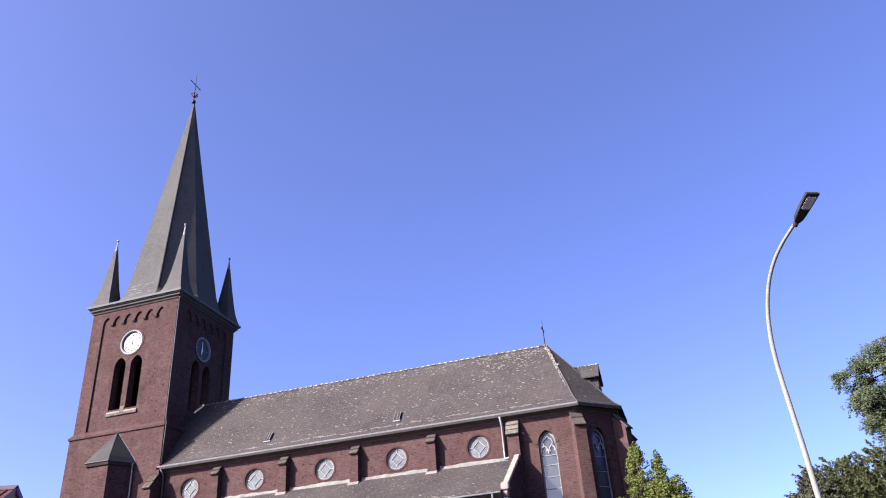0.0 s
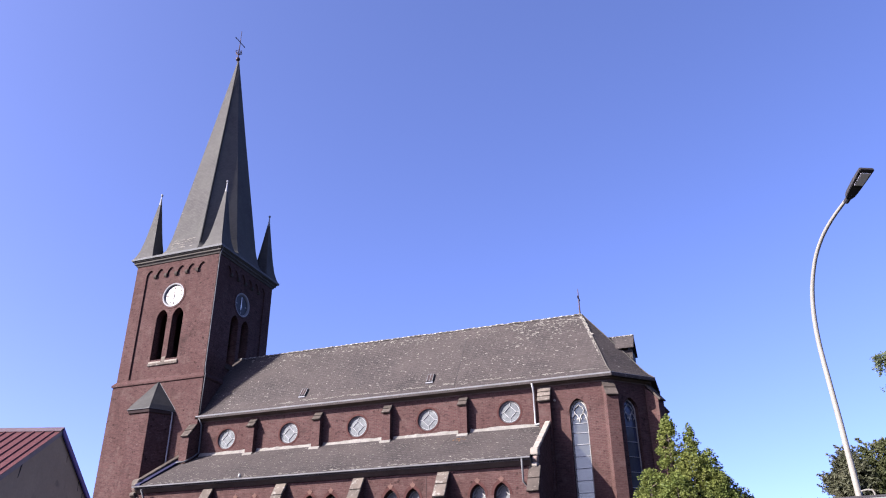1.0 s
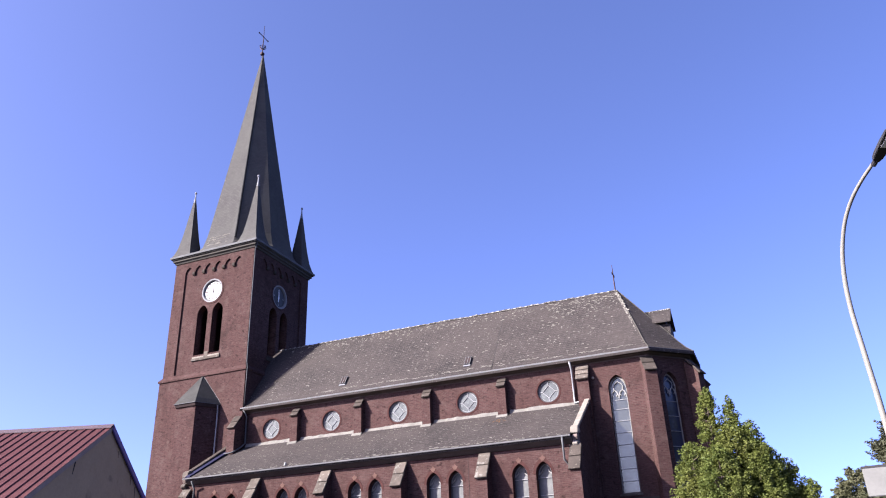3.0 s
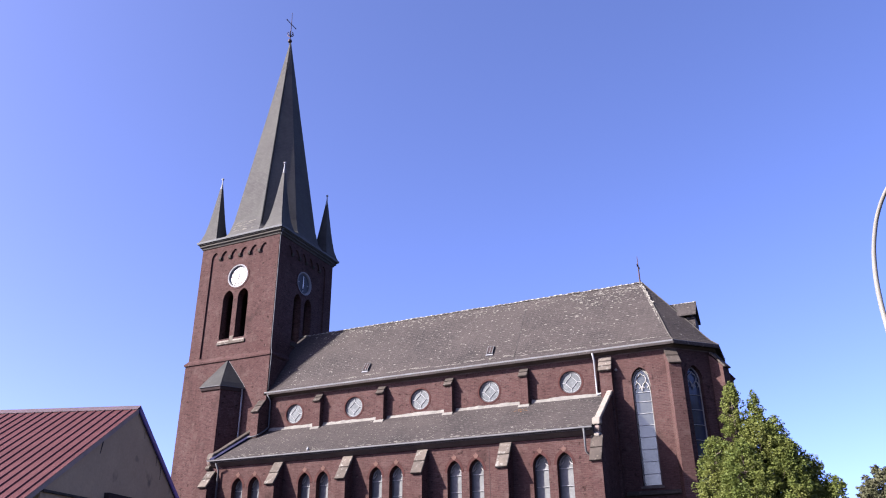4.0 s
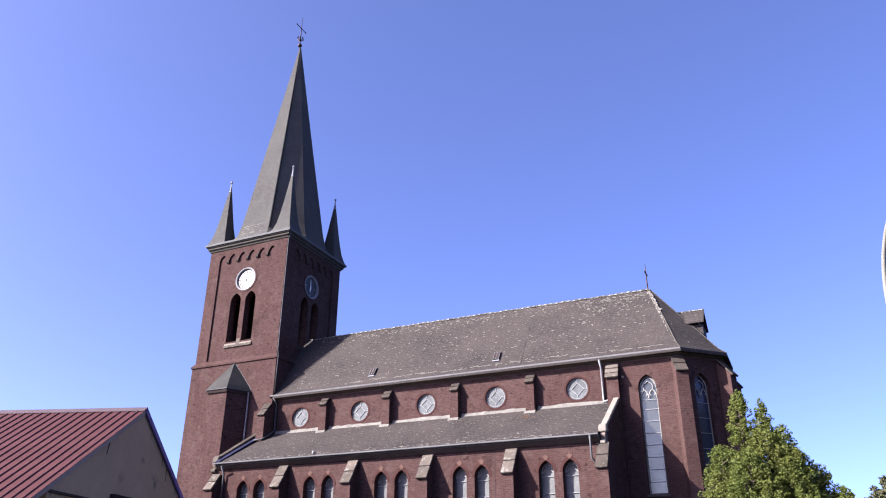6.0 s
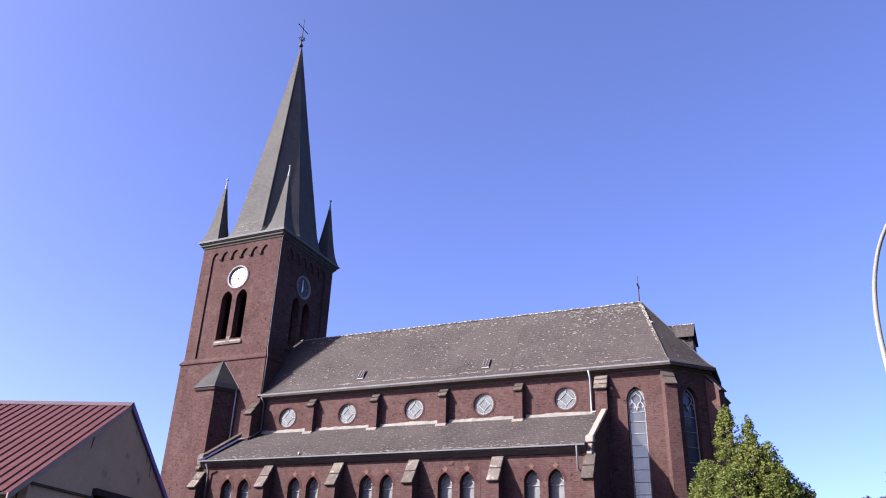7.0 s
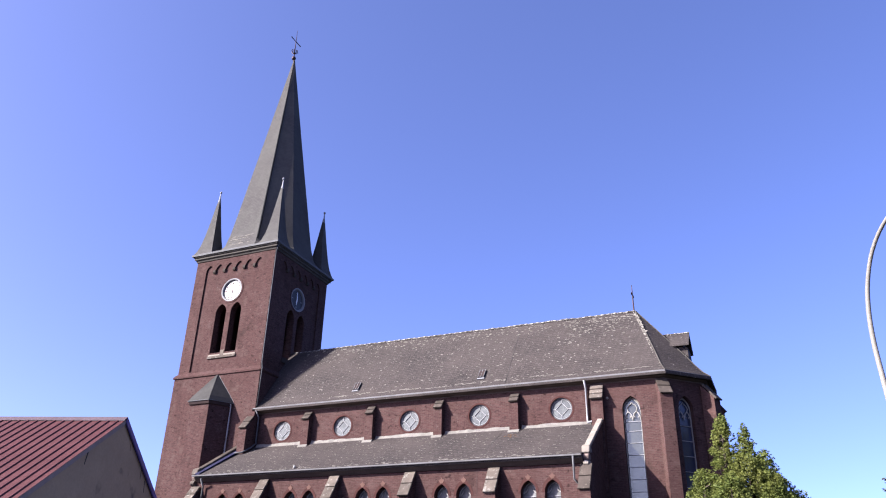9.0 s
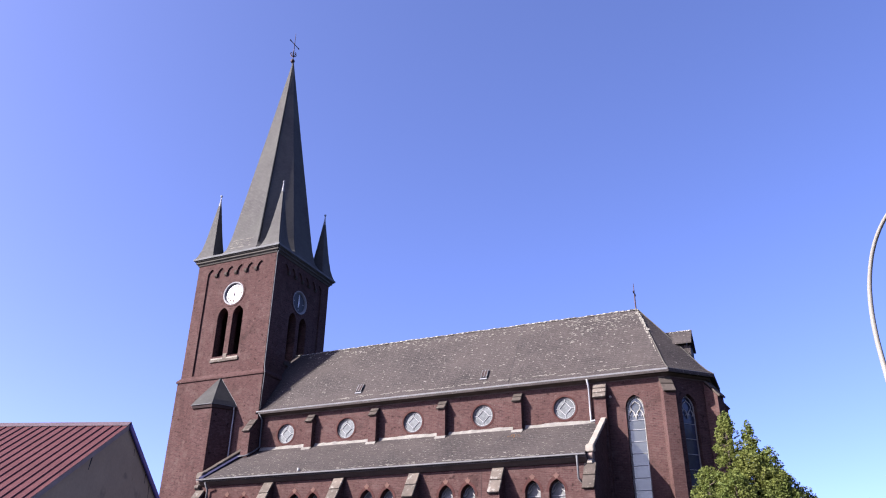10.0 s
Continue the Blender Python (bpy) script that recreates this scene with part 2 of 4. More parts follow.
class Geo:
    def __init__(self):
        self.v, self.f = [], []

    def add(self, verts, faces):
        n = len(self.v)
        self.v += [tuple(p) for p in verts]
        self.f += [tuple(i + n for i in f) for f in faces]
        return self

    def loft(self, rings, caps=True, closed=False):
        k = len(rings[0])
        verts = [p for r in rings for p in r]
        faces = []
        last = len(rings) if closed else len(rings) - 1
        for i in range(last):
            a, b = i * k, ((i + 1) % len(rings)) * k
            faces += [(a + j, a + (j + 1) % k, b + (j + 1) % k, b + j) for j in range(k)]
        if caps and not closed:
            faces += [tuple(range(k))[::-1], tuple((len(rings) - 1) * k + j for j in range(k))]
        return self.add(verts, faces)

    def box(self, a, b):
        (x0, y0, z0), (x1, y1, z1) = a, b
        return self.loft([[(x0, y0, z), (x1, y0, z), (x1, y1, z), (x0, y1, z)] for z in (z0, z1)])

    def prism_x(self, x0, x1, yz):
        return self.loft([[(x, y, z) for y, z in yz] for x in (x0, x1)])

    def tube(self, path, radius, sides=8):
        path = [Vector(p) for p in path]
        rings = []
        side = None
        for i, p in enumerate(path):
            d = (path[min(i + 1, len(path) - 1)] - path[max(i - 1, 0)]).normalized()
            ref = Vector((0, 0, 1)) if abs(d.z) < 0.9 else Vector((1, 0, 0))
            a = d.cross(ref).normalized() if side is None else (side - d * side.dot(d)).normalized()
            side = a
            b = d.cross(a)
            r = radius[i] if isinstance(radius, (list, tuple)) else radius
            rings.append([p + a * (r * math.cos(t)) + b * (r * math.sin(t)) for t in (2 * math.pi * j / sides for j in range(sides))])
        return self.loft(rings)

    def squares(self, profile, cx, cy):
        """A profile of (half width, height) led round a square tower."""
        rings = [[(cx - h, cy - h, z), (cx + h, cy - h, z), (cx + h, cy + h, z), (cx - h, cy + h, z)] for h, z in profile]
        return self.loft(rings, closed=True)

    def plate(self, at, near, far, outline, holes=()):
        """A flat wall with openings: outline and holes as (run, height), between two depths; at(run, height, depth) gives the place."""
        loops = [list(outline), *[list(h) for h in holes]]
        flat = [p for lp in loops for p in lp]
        tris = tessellate_polygon([[Vector((u, z, 0)) for u, z in lp] for lp in loops])
        n = len(flat)
        verts = [at(u, z, near) for u, z in flat] + [at(u, z, far) for u, z in flat]
        faces = [tuple(t) for t in tris] + [tuple(i + n for i in t)[::-1] for t in tris]
        base = 0
        for lp in loops:
            k = len(lp)
            faces += [(base + j, base + (j + 1) % k, n + base + (j + 1) % k, n + base + j) for j in range(k)]
            base += k
        return self.add(verts, faces)

    def mesh(self, name, smooth=False, bevel=0.0):
        me = bpy.data.meshes.new(name)
        me.from_pydata(self.v, [], self.f)
        bm = bmesh.new()
        bm.from_mesh(me)
        bmesh.ops.recalc_face_normals(bm, faces=bm.faces)
        if bevel:
            bmesh.ops.bevel(bm, geom=[e for e in bm.edges if e.is_manifold and e.calc_face_angle(0) > 0.5], offset=bevel, segments=2, affect="EDGES")
        for f in bm.faces:
            f.smooth = smooth
        bm.to_mesh(me)
        bm.free()
        return me


def part(name, geo, material, parent, label="", smooth=False, bevel=0.0):
    me = geo if isinstance(geo, bpy.types.Mesh) else geo.mesh(name, smooth, bevel)
    if not me.materials:
        me.materials.append(material)
    ob = new(name, me)
    ob.parent = parent
    return tagged(ob, label=label) if label else ob


def thing(name, label, category, group="", kind="", place=(0, 0, 0)):
    ob = new(name)
    ob.location = place
    ob.empty_display_size = 0.3
    return tagged(ob, label, category, group, kind)


def arch(cx, half, foot, top, steps=7, foot_too=True):
    """A pointed arch opening, as (run, height)."""
    rise = half * 1.45
    spring = top - rise
    r = (half * half + rise * rise) / (2 * half)
    pts = [(cx - half, foot), (cx + half, foot)] if foot_too else []
    right = []
    for i in range(steps + 1):
        a = math.asin(rise / r) * i / steps
        right.append((cx + half - r + r * math.cos(a), spring + r * math.sin(a)))
    left = [(2 * cx - u, z) for u, z in right[:-1]][::-1]
    return pts + right + left


def disc(cx, cz, r, n=28):
    return [(cx + r * math.cos(2 * math.pi * i / n), cz + r * math.sin(2 * math.pi * i / n)) for i in range(n)]


def facing(origin, along, inward):
    o, a, w = Vector((*origin, 0)), Vector((*along, 0)), Vector((*inward, 0))
    return lambda u, z, d: o + a * u + w * d + Vector((0, 0, z))


# ---- ground ----
g = Geo()
n = 48
g.add([(0, 0, 0)] + [(2500 * math.cos(2 * math.pi * i / n), 2500 * math.sin(2 * math.pi * i / n), 0) for i in range(n)],
      [(0, i + 1, (i + 1) % n + 1) for i in range(n)])
ground = new("ground", g.mesh("ground"))
ground.data.materials.append(GROUND)
tagged(ground, "flat gravelly ground with thin grass", "ground", kind="structure")

# ---- church ----
TX, TY = -30.96, 38.81
church = thing("church", "dark red brick church with grey slate roofs and tall spire", "church", place=(TX, TY, 0))
church_inverse = Matrix.Translation((-TX, -TY, 0))


def cpart(name, geo, material, label="", parent=None, **k):
    """A part of the church, in world places."""
    ob = part(name, geo, material, parent or church, label, **k)
    if parent is None:
        ob.matrix_parent_inverse = church_inverse
    return ob


SIDES = {"south": ((1, 0), (0, 1)), "east": ((0, 1), (-1, 0)), "north": ((-1, 0), (0, -1)), "west": ((0, -1), (1, 0))}


def tower_side(side, half):
    along, inward = SIDES[side]
    return facing((TX - inward[0] * half, TY - inward[1] * half), along, inward)


# lower stage, string course, upper stage with sunk panels under a row of small arches
cpart("tower_base", Geo().squares([(2.6, 0), (3.26, 0), (3.26, 14.42), (2.6, 14.42)], TX, TY), BRICK, "dark red brick lower tower stage")
cpart("string_course", Geo().squares([(2.9, 14.40), (3.33, 14.40), (3.33, 14.52), (3.14, 14.76), (2.9, 14.76)], TX, TY), BRICK, "sloping brick string course")
CORE = 3.06
belfry = [(-0.60, 0.41), (0.58, 0.41)]
frieze = [(-2.3, 14.80)]
frieze += [(2.3, 14.80)]
for i in range(5, -1, -1):
    c = -2.0 + 0.8 * i
    bow = arch(c, 0.30, 0, 22.12, 4, False)
    frieze += bow
    if i:
        frieze += [(c - 0.30, 21.60), (c - 0.50, 21.60)]
for side in SIDES:
    wide = side in ("south", "north")
    holes = []
    if side in ("south", "east"):
        holes = [arch(c, h, 15.93, 19.22) for c, h in belfry] + [disc(0.0, 20.14, 0.80)]
    e = CORE if wide else CORE - 0.5
    cpart("tower_wall", Geo().plate(tower_side(side, CORE), 0, 0.5, [(-e, 14.6), (e, 14.6), (e, 22.55), (-e, 22.55)], holes), BRICK)
    e = 3.15 if wide else CORE
    cpart("tower_panel_frame", Geo().plate(tower_side(side, 3.15), 0, 3.146 - CORE, [(-e, 14.7), (e, 14.7), (e, 22.55), (-e, 22.55)], [frieze]), BRICK,
          "brick corner strips and a row of small pointed arches")
    if side in ("south", "east"):
        at = tower_side(side, 3.15)
        for i in range(5):
            c = -1.6 + 0.8 * i
            cpart("corbel", Geo().loft([[at(c + du, z, dd) for du, dd in ((-0.09, -w), (0.09, -w), (0.09, 0.1), (-0.09, 0.1))] for z, w in ((21.50, 0.0), (21.58, 0.05), (21.72, 0.05))]), OLD_STONE)
        at = tower_side(side, CORE)
        # east sill pieces get a darker stone, so their shade is in the colour
        sill = cpart("belfry_sill", Geo().loft([[at(u, z, dd) for dd, z in ((-0.08, 15.55), (-0.08, 15.70), (0.02, 15.76), (0.02, 15.55))] for u in (-1.10, 0.0, 1.08)]), STONE if side == "south" else OLD_STONE, "weathered pale stone window sill", bevel=0.015)
        for c, h in belfry:
            part("sill_slope", Geo().loft([[at(u, z, dd) for dd, z in ((-0.05, 15.70), (-0.05, 15.80), (0.45, 16.12), (0.45, 15.70))] for u in (c - h - 0.03, c + h + 0.03)]), PALE_STONE if side == "south" else OLD_STONE, sill)
        part("pier_foot", Geo().loft([[at(u, z, dd) for dd, z in ((-0.03, 15.70), (-0.03, 16.02), (0.02, 16.12), (0.02, 15.70))] for u in (-0.15, 0.13)]), STONE if side == "south" else OLD_STONE, sill)
        ring = Geo()
        prof = [(0.72, -0.01), (0.80, -0.03), (0.80, 0.04), (0.78, 0.16), (0.67, 0.16), (0.67, 0.07)]
        k = 36
        ring.loft([[at(0.0 + r * math.cos(a), 20.14 + r * math.sin(a), dd) for r, dd in prof] for a in (2 * math.pi * i / k for i in range(k))], closed=True)
        clock = cpart("clock", ring, GUTTER, "round tower clock in a moulded surround", smooth=False)
        part("brick_ring", Geo().loft([[at(r * math.cos(a), 20.14 + r * math.sin(a), dd) for r, dd in ((0.80, 0.05), (0.80, -0.01), (0.91, -0.025), (0.91, 0.05))] for a in (2 * math.pi * i / k for i in range(k))], closed=True), BRICK, clock, "ring of dark bricks")
        part("dial_line", Geo().loft([[at(r * math.cos(a), 20.14 + r * math.sin(a), dd) for r, dd in ((0.625, 0.10), (0.625, 0.085), (0.66, 0.085), (0.66, 0.10))] for a in (2 * math.pi * i / k for i in range(k))], closed=True), FRAME, clock)
        dial = Geo().plate(at, 0.10, 0.15, disc(0.0, 20.14, 0.72, 40))
        part("dial", dial, DIAL if side == "south" else DARK_DIAL, clock, "plain white dial" if side == "south" else "dark glass dial")
        for ang, length, w in ((math.radians(95), 0.52, 0.02 if side == "south" else 0.045), (math.radians(262), 0.36, 0.028 if side == "south" else 0.065)):
            dx, dz = math.cos(ang), math.sin(ang)
            px, pz = -dz * w, dx * w
            hand = [(0.0 + px, 20.14 + pz), (0.0 - px, 20.14 - pz), (0.0 + dx * length - px * 0.3, 20.14 + dz * length - pz * 0.3), (0.0 + dx * length + px * 0.3, 20.14 + dz * length + pz * 0.3)]
            part("clock_pointer", Geo().plate(at, 0.06, 0.075, hand), IRON if side == "south" else WHITE, clock, "thin clock pointer" if side == "south" else "white clock pointer")
        for i in range(0, 12, 1 if side == "south" else 3):
            a = math.pi * i / 6
            r0, r1, w = 0.44, 0.58, 0.030
            q = [(0.0 + r * math.cos(a) - s * w * math.sin(a), 20.14 + r * math.sin(a) + s * w * math.cos(a)) for r, s in ((r0, -1), (r1, -1), (r1, 1), (r0, 1))]
            part("hour_mark", Geo().plate(at, 0.08, 0.098, q), DIAL if side == "east" else IRON, clock)
cpart("tower_cornice", Geo().squares([(3.0, 22.50), (3.2, 22.50), (3.24, 22.60), (3.33, 22.66), (3.33, 22.76), (3.40, 22.80), (3.40, 22.86), (3.0, 22.86)], TX, TY), CORNICE, "moulded stone cornice")
cpart("tower_gutter", Geo().squares([(3.36, 22.865), (3.47, 22.865), (3.49, 22.99), (3.44, 22.99), (3.36, 22.90)], TX, TY), ZINC, "zinc box gutter")


def octagon(apothem, z, cx=TX + 0.05, cy=TY + 0.04):
    r = apothem / math.cos(math.pi / 8)
    return [(cx + r * math.cos(math.pi / 8 + i * math.pi / 4), cy + r * math.sin(math.pi / 8 + i * math.pi / 4), z) for i in range(8)]


spire = cpart("spire", Geo().loft([octagon(a, z) for a, z in ((3.42, 22.90), (3.04, 23.50), (2.79, 24.45), (2.55, 25.9), (1.29, 33.6), (0.05, 41.35))]), SLATE, "tall eight-sided slate spire")
part("roof_skirt", Geo().loft([[(TX + sx * h, TY + sy * h, z) for sx, sy in ((-1, -1), (1, -1), (1, 1), (-1, 1))] for h, z in ((3.43, 22.88), (3.43, 22.93), (2.4, 23.55))]), SLATE, spire)
# one hip's shadow line, added as a dark strip just off the slates
line = [Vector(octagon(a, z)[6]) + Vector((0.05, 0.005, 0)) for a, z in ((2.95, 23.75), (2.79, 24.45), (2.55, 25.9), (1.29, 33.6), (0.08, 41.2))]
part("hip_roll", Geo().tube(line, [0.06, 0.06, 0.06, 0.05, 0.02], 6), HIP_SHADE, spire, "dark strip for the shadow line along the hip").matrix_parent_inverse = Matrix()
for sx, sy in ((-1, -1), (1, -1), (1, 1), (-1, 1)):
    cx, cy = TX + 2.66 * sx, TY + 2.66 * sy
    prof = [(0.81, 22.92), (0.66, 23.25), (0.52, 23.75), (0.40, 24.5), (0.29, 25.4), (0.17, 26.5), (0.035, 27.75)]
    pin = cpart("pinnacle", Geo().loft([[(cx - h, cy - h, z), (cx + h, cy - h, z), (cx + h, cy + h, z), (cx - h, cy + h, z)] for h, z in prof]), SLATE, "slender curved slate corner pinnacle")
    part("finial", Geo().tube([(cx, cy, 27.35), (cx, cy, 27.7), (cx, cy, 28.1)], [0.10, 0.055, 0.03], 8).tube([(cx, cy, 28.06), (cx, cy, 28.12), (cx, cy, 28.2), (cx, cy, 28.26)], [0.03, 0.08, 0.08, 0.02], 8), PALE_ZINC, pin, "pale metal tip")


def iron_cross(base, height, arm_z, arm, along, crown_z, parent_name, label):
    x, y, z = base
    c = cpart(parent_name, Geo().tube([(x, y, z), (x, y, z + height * 0.5), (x, y, z + height)], [0.045, 0.035, 0.015], 6), IRON, label)
    a = Vector((*along, 0))
    p = Vector((x, y, z + arm_z))
    part("cross_arm", Geo().tube([p - a * arm, p + a * arm], 0.035, 6), IRON, c)
    for s in (-1, 1):
        q = p + a * arm * s
        part("arm_end", Geo().tube([q - a * s * 0.06 + Vector((0, 0, -0.07)), q + a * s * 0.03, q - a * s * 0.06 + Vector((0, 0, 0.07))], 0.025, 5), IRON, c)
    if crown_z:
        for i in range(6):
            t = i * math.pi / 3
            dv = Vector((math.cos(t), math.sin(t), 0))
            o = Vector((x, y, z + crown_z))
            part("scroll", Geo().tube([o - Vector((0, 0, 0.16)), o + dv * 0.16 - Vector((0, 0, 0.08)), o + dv * 0.27 + Vector((0, 0, 0.06)), o + dv * 0.2 + Vector((0, 0, 0.2)), o + dv * 0.12 + Vector((0, 0, 0.12))], 0.03, 5), IRON, c)
        part("orb", Geo().tube([(x, y, z + crown_z - 0.62 + dz) for dz in (-0.16, -0.12, 0.0, 0.12, 0.16)], [0.03, 0.13, 0.18, 0.13, 0.03], 10), IRON, c, smooth=True)
    return c


iron_cross((TX, TY, 41.2), 3.2, 2.05, 0.62, (0, 1), 0.95, "spire_cross", "wrought iron cross with scrollwork on an orb")

# nave, choir and apse
NY, NT = 35.98, 0.5
XC = -5.95
HALF = TY - NY
FLAT = HALF * 0.5
C1X = XC + FLAT
ROUND = [-25.95, -21.98, -17.86, -13.87, -9.55]
south_wall = facing((0, NY), (1, 0), (0, 1))
cpart("nave_wall", Geo().plate(south_wall, 0, NT, [(-27.9, 0), (C1X, 0), (C1X, 11.80), (-27.9, 11.80)],
      [disc(x + 0.03, 10.73, 0.56) for x in ROUND] + [arch(-6.12, 0.43, 5.6, 11.08)]), BRICK, "brick clerestory and choir wall with round windows")
cpart("north_wall", Geo().box((-27.9, 2 * TY - NY - NT, 0), (C1X, 2 * TY - NY, 11.80)), BRICK)
APSE = [(0.5, -1.0), (1.07, -0.43), (1.07, 0.43), (0.5, 1.0)]
corners = [Vector((XC + HALF * ax, TY + HALF * ay)) for ax, ay in APSE]
apse_sides = []
for i in range(3):
    a, b = corners[i], corners[i + 1]
    run = (b - a).normalized()
    inn = Vector((-run.y, run.x))
    at = facing((a.x, a.y), (run.x, run.y), (inn.x, inn.y))
    length = (b - a).length
    apse_sides.append((at, length))
    cpart("apse_wall", Geo().plate(at, 0, NT, [(0, 0), (length, 0), (length, 11.80), (0, 11.80)], [arch(length / 2, 0.43, 5.6, 11.08)]), BRICK, "canted brick apse wall")

RISE = [(3.26, 12.08), (2.95, 12.36), (2.62, 12.78), (2.25, 13.34), (0.0, 16.42)]


def slope_slab(x0, x1, sign):
    top = [(TY - sign * h, z) for h, z in RISE]
    return Geo().prism_x(x0, x1, top + [(y, z - 0.16) for y, z in top[::-1]])


nave_roof = cpart("nave_roof", slope_slab(-27.9, XC, 1), SLATE_OLD, "steep weathered grey slate roof speckled with lichen")
cpart("nave_roof", slope_slab(-27.9, XC, -1), SLATE_OLD, "steep weathered grey slate roof")


def apse_ring(h, z):
    return [(XC, TY - h, z)] + [(XC + h * ax, TY + h * ay, z) for ax, ay in APSE] + [(XC, TY + h, z)]


apse_roof = cpart("apse_roof", Geo().loft([apse_ring(h, z - 0.16) for h, z in RISE[:1]] + [apse_ring(max(h, 0.02), z) for h, z in RISE]), SLATE_OLD, "many-sided slate apse roof with flared eaves")
for i in range(4):
    hips = [Vector(apse_ring(max(h, 0.02), z)[1 + i]) for h, z in RISE]
    part("hip_roll", Geo().tube(hips, 0.03, 6), CORNICE, apse_roof, "slate hip roll")
# eaves: dark boxed cornice and zinc gutter round nave and apse
def eaves_run(name, pts, profile, material, label):
    """profile of (outward, height) led along a chain of plan points with outward normals averaged at the corners."""
    pts = [Vector(p) for p in pts]
    rings = []
    for i, p in enumerate(pts):
        ns = []
        for j in (i - 1, i):
            if 0 <= j < len(pts) - 1:
                r = (pts[j + 1] - pts[j]).normalized()
                ns.append(Vector((r.y, -r.x)))
        nn = sum(ns, Vector((0, 0)))
        nn = nn / nn.dot(ns[0])
        rings.append([(p.x + nn.x * o, p.y + nn.y * o, z) for o, z in profile])
    return cpart(name, Geo().loft(rings), material, label)


chain = [(-27.80, NY), *[tuple(c) for c in corners], (-27.9, 2 * TY - NY)]
eaves_run("eaves_cornice", chain, [(-0.3, 11.802), (0.012, 11.802), (0.02, 11.85), (0.16, 11.87), (0.31, 11.965), (0.32, 12.02), (-0.3, 12.02)], EAVES, "dark boxed eaves")
eaves_run("gutter", [(-27.86, NY), *chain[1:]], [(0.33, 12.045), (0.38, 12.015), (0.44, 12.035), (0.46, 12.10), (0.435, 12.10), (0.41, 12.05), (0.37, 12.05), (0.345, 12.10), (0.33, 12.10)], GUTTER, "grey zinc eaves gutter")
# ridge tiles, each one
rng = random.Random(5)
tile = Geo()
tile.loft([[(x, r * math.sin(t), r * math.cos(t) * 0.9) for t in [math.radians(-115 + 23 * i) for i in range(11)]] + [(x, (r - 0.03) * math.sin(t), (r - 0.03) * math.cos(t) * 0.9) for t in [math.radians(115 - 23 * i) for i in range(11)]]
           for x, r in ((-0.17, 0.088), (0.12, 0.084), (0.125, 0.098), (0.19, 0.098))])
tile_mesh = tile.mesh("ridge_tile")
tile_mesh.materials.append(RIDGE)
x = -27.6
while x < XC:
    ob = part("ridge_tile", tile_mesh, RIDGE, nave_roof)
    ob.matrix_local = pose(x, TY + rng.uniform(-0.015, 0.015), 16.37 + rng.uniform(-0.012, 0.02), rng.uniform(-5, 5), rng.uniform(-3, 3), rng.uniform(-3, 3))
    x += 0.335
iron_cross((XC - 0.06, TY, 16.4), 1.55, 0.95, 0.30, (0, 1), 0, "ridge_cross", "small iron cross on the end of the ridge")


# openings: round windows and pointed windows
def round_window(x):
    z, r = 10.73, 0.56
    x += 0.03
    k = 32
    # broad dark ring: the frame, with the recess shadow put into its colour
    w = cpart("round_window", Geo().loft([[south_wall(x + q * math.cos(a), z + q * math.sin(a), dd) for q, dd in ((r, 0.055), (r, 0.15), (r - 0.075, 0.15), (r - 0.065, 0.055))] for a in (2 * math.pi * i / k for i in range(k))], closed=True), FRAME, "round leaded window in a brick surround")
    s = 0.32
    for i in range(4):
        a0, a1 = math.pi / 2 * i, math.pi / 2 * (i + 1)
        rim = [(x + (r - 0.05) * math.cos(a0 + (a1 - a0) * t / 8), z + (r - 0.05) * math.sin(a0 + (a1 - a0) * t / 8)) for t in range(9)]
        pts = rim + [(x + s * math.cos(a1), z + s * math.sin(a1)), (x + s * math.cos(a0), z + s * math.sin(a0))]
        part("pane", Geo().plate(south_wall, 0.11, 0.125, pts), LEADED_PANE, w)
        p, q = (x + s * math.cos(a0), z + s * math.sin(a0)), (x + s * math.cos(a1), z + s * math.sin(a1))
        part("glazing_bar", Geo().tube([south_wall(*p, 0.095), south_wall(*q, 0.095)], 0.017, 5), LEADS, w)
        part("glazing_bar", Geo().tube([south_wall(*p, 0.095), south_wall(x + r * math.cos(a0), z + r * math.sin(a0), 0.095)], 0.017, 5), LEADS, w)
    part("pane", Geo().plate(south_wall, 0.113, 0.125, [(x + s * math.cos(a), z + s * math.sin(a)) for a in (0, math.pi / 2, math.pi, 3 * math.pi / 2)]), LEADED_PANE, w)
    part("brick_surround", Geo().loft([[south_wall(x + q * math.cos(a), z + q * math.sin(a), dd) for q, dd in ((r, 0.02), (r, -0.015), (r + 0.09, -0.012), (r + 0.09, 0.02))] for a in (2 * math.pi * i / k for i in range(k))], closed=True), RED_BRICK, w, "ring of red bricks")
    part("glazing_ring", Geo().tube([south_wall(x + (r - 0.075) * math.cos(a), z + (r - 0.075) * math.sin(a), 0.09) for a in (2 * math.pi * i / k for i in range(k + 1))], 0.016, 5), LEADS, w)
    return w


for x in ROUND:
    round_window(x)


def slice_between(outline, z0, z1):
    """The part of a convex (run, height) outline between two heights."""
    for z, keep in ((z0, 1), (z1, -1)):
        res = []
        for i, p in enumerate(outline):
            q = outline[(i + 1) % len(outline)]
            ip, iq = keep * (p[1] - z) >= 0, keep * (q[1] - z) >= 0
            if ip:
                res.append(p)
            if ip != iq:
                t = (z - p[1]) / (q[1] - p[1])
                res.append((p[0] + t * (q[0] - p[0]), z))
        outline = res
        if len(outline) < 3:
            return []
    return outline


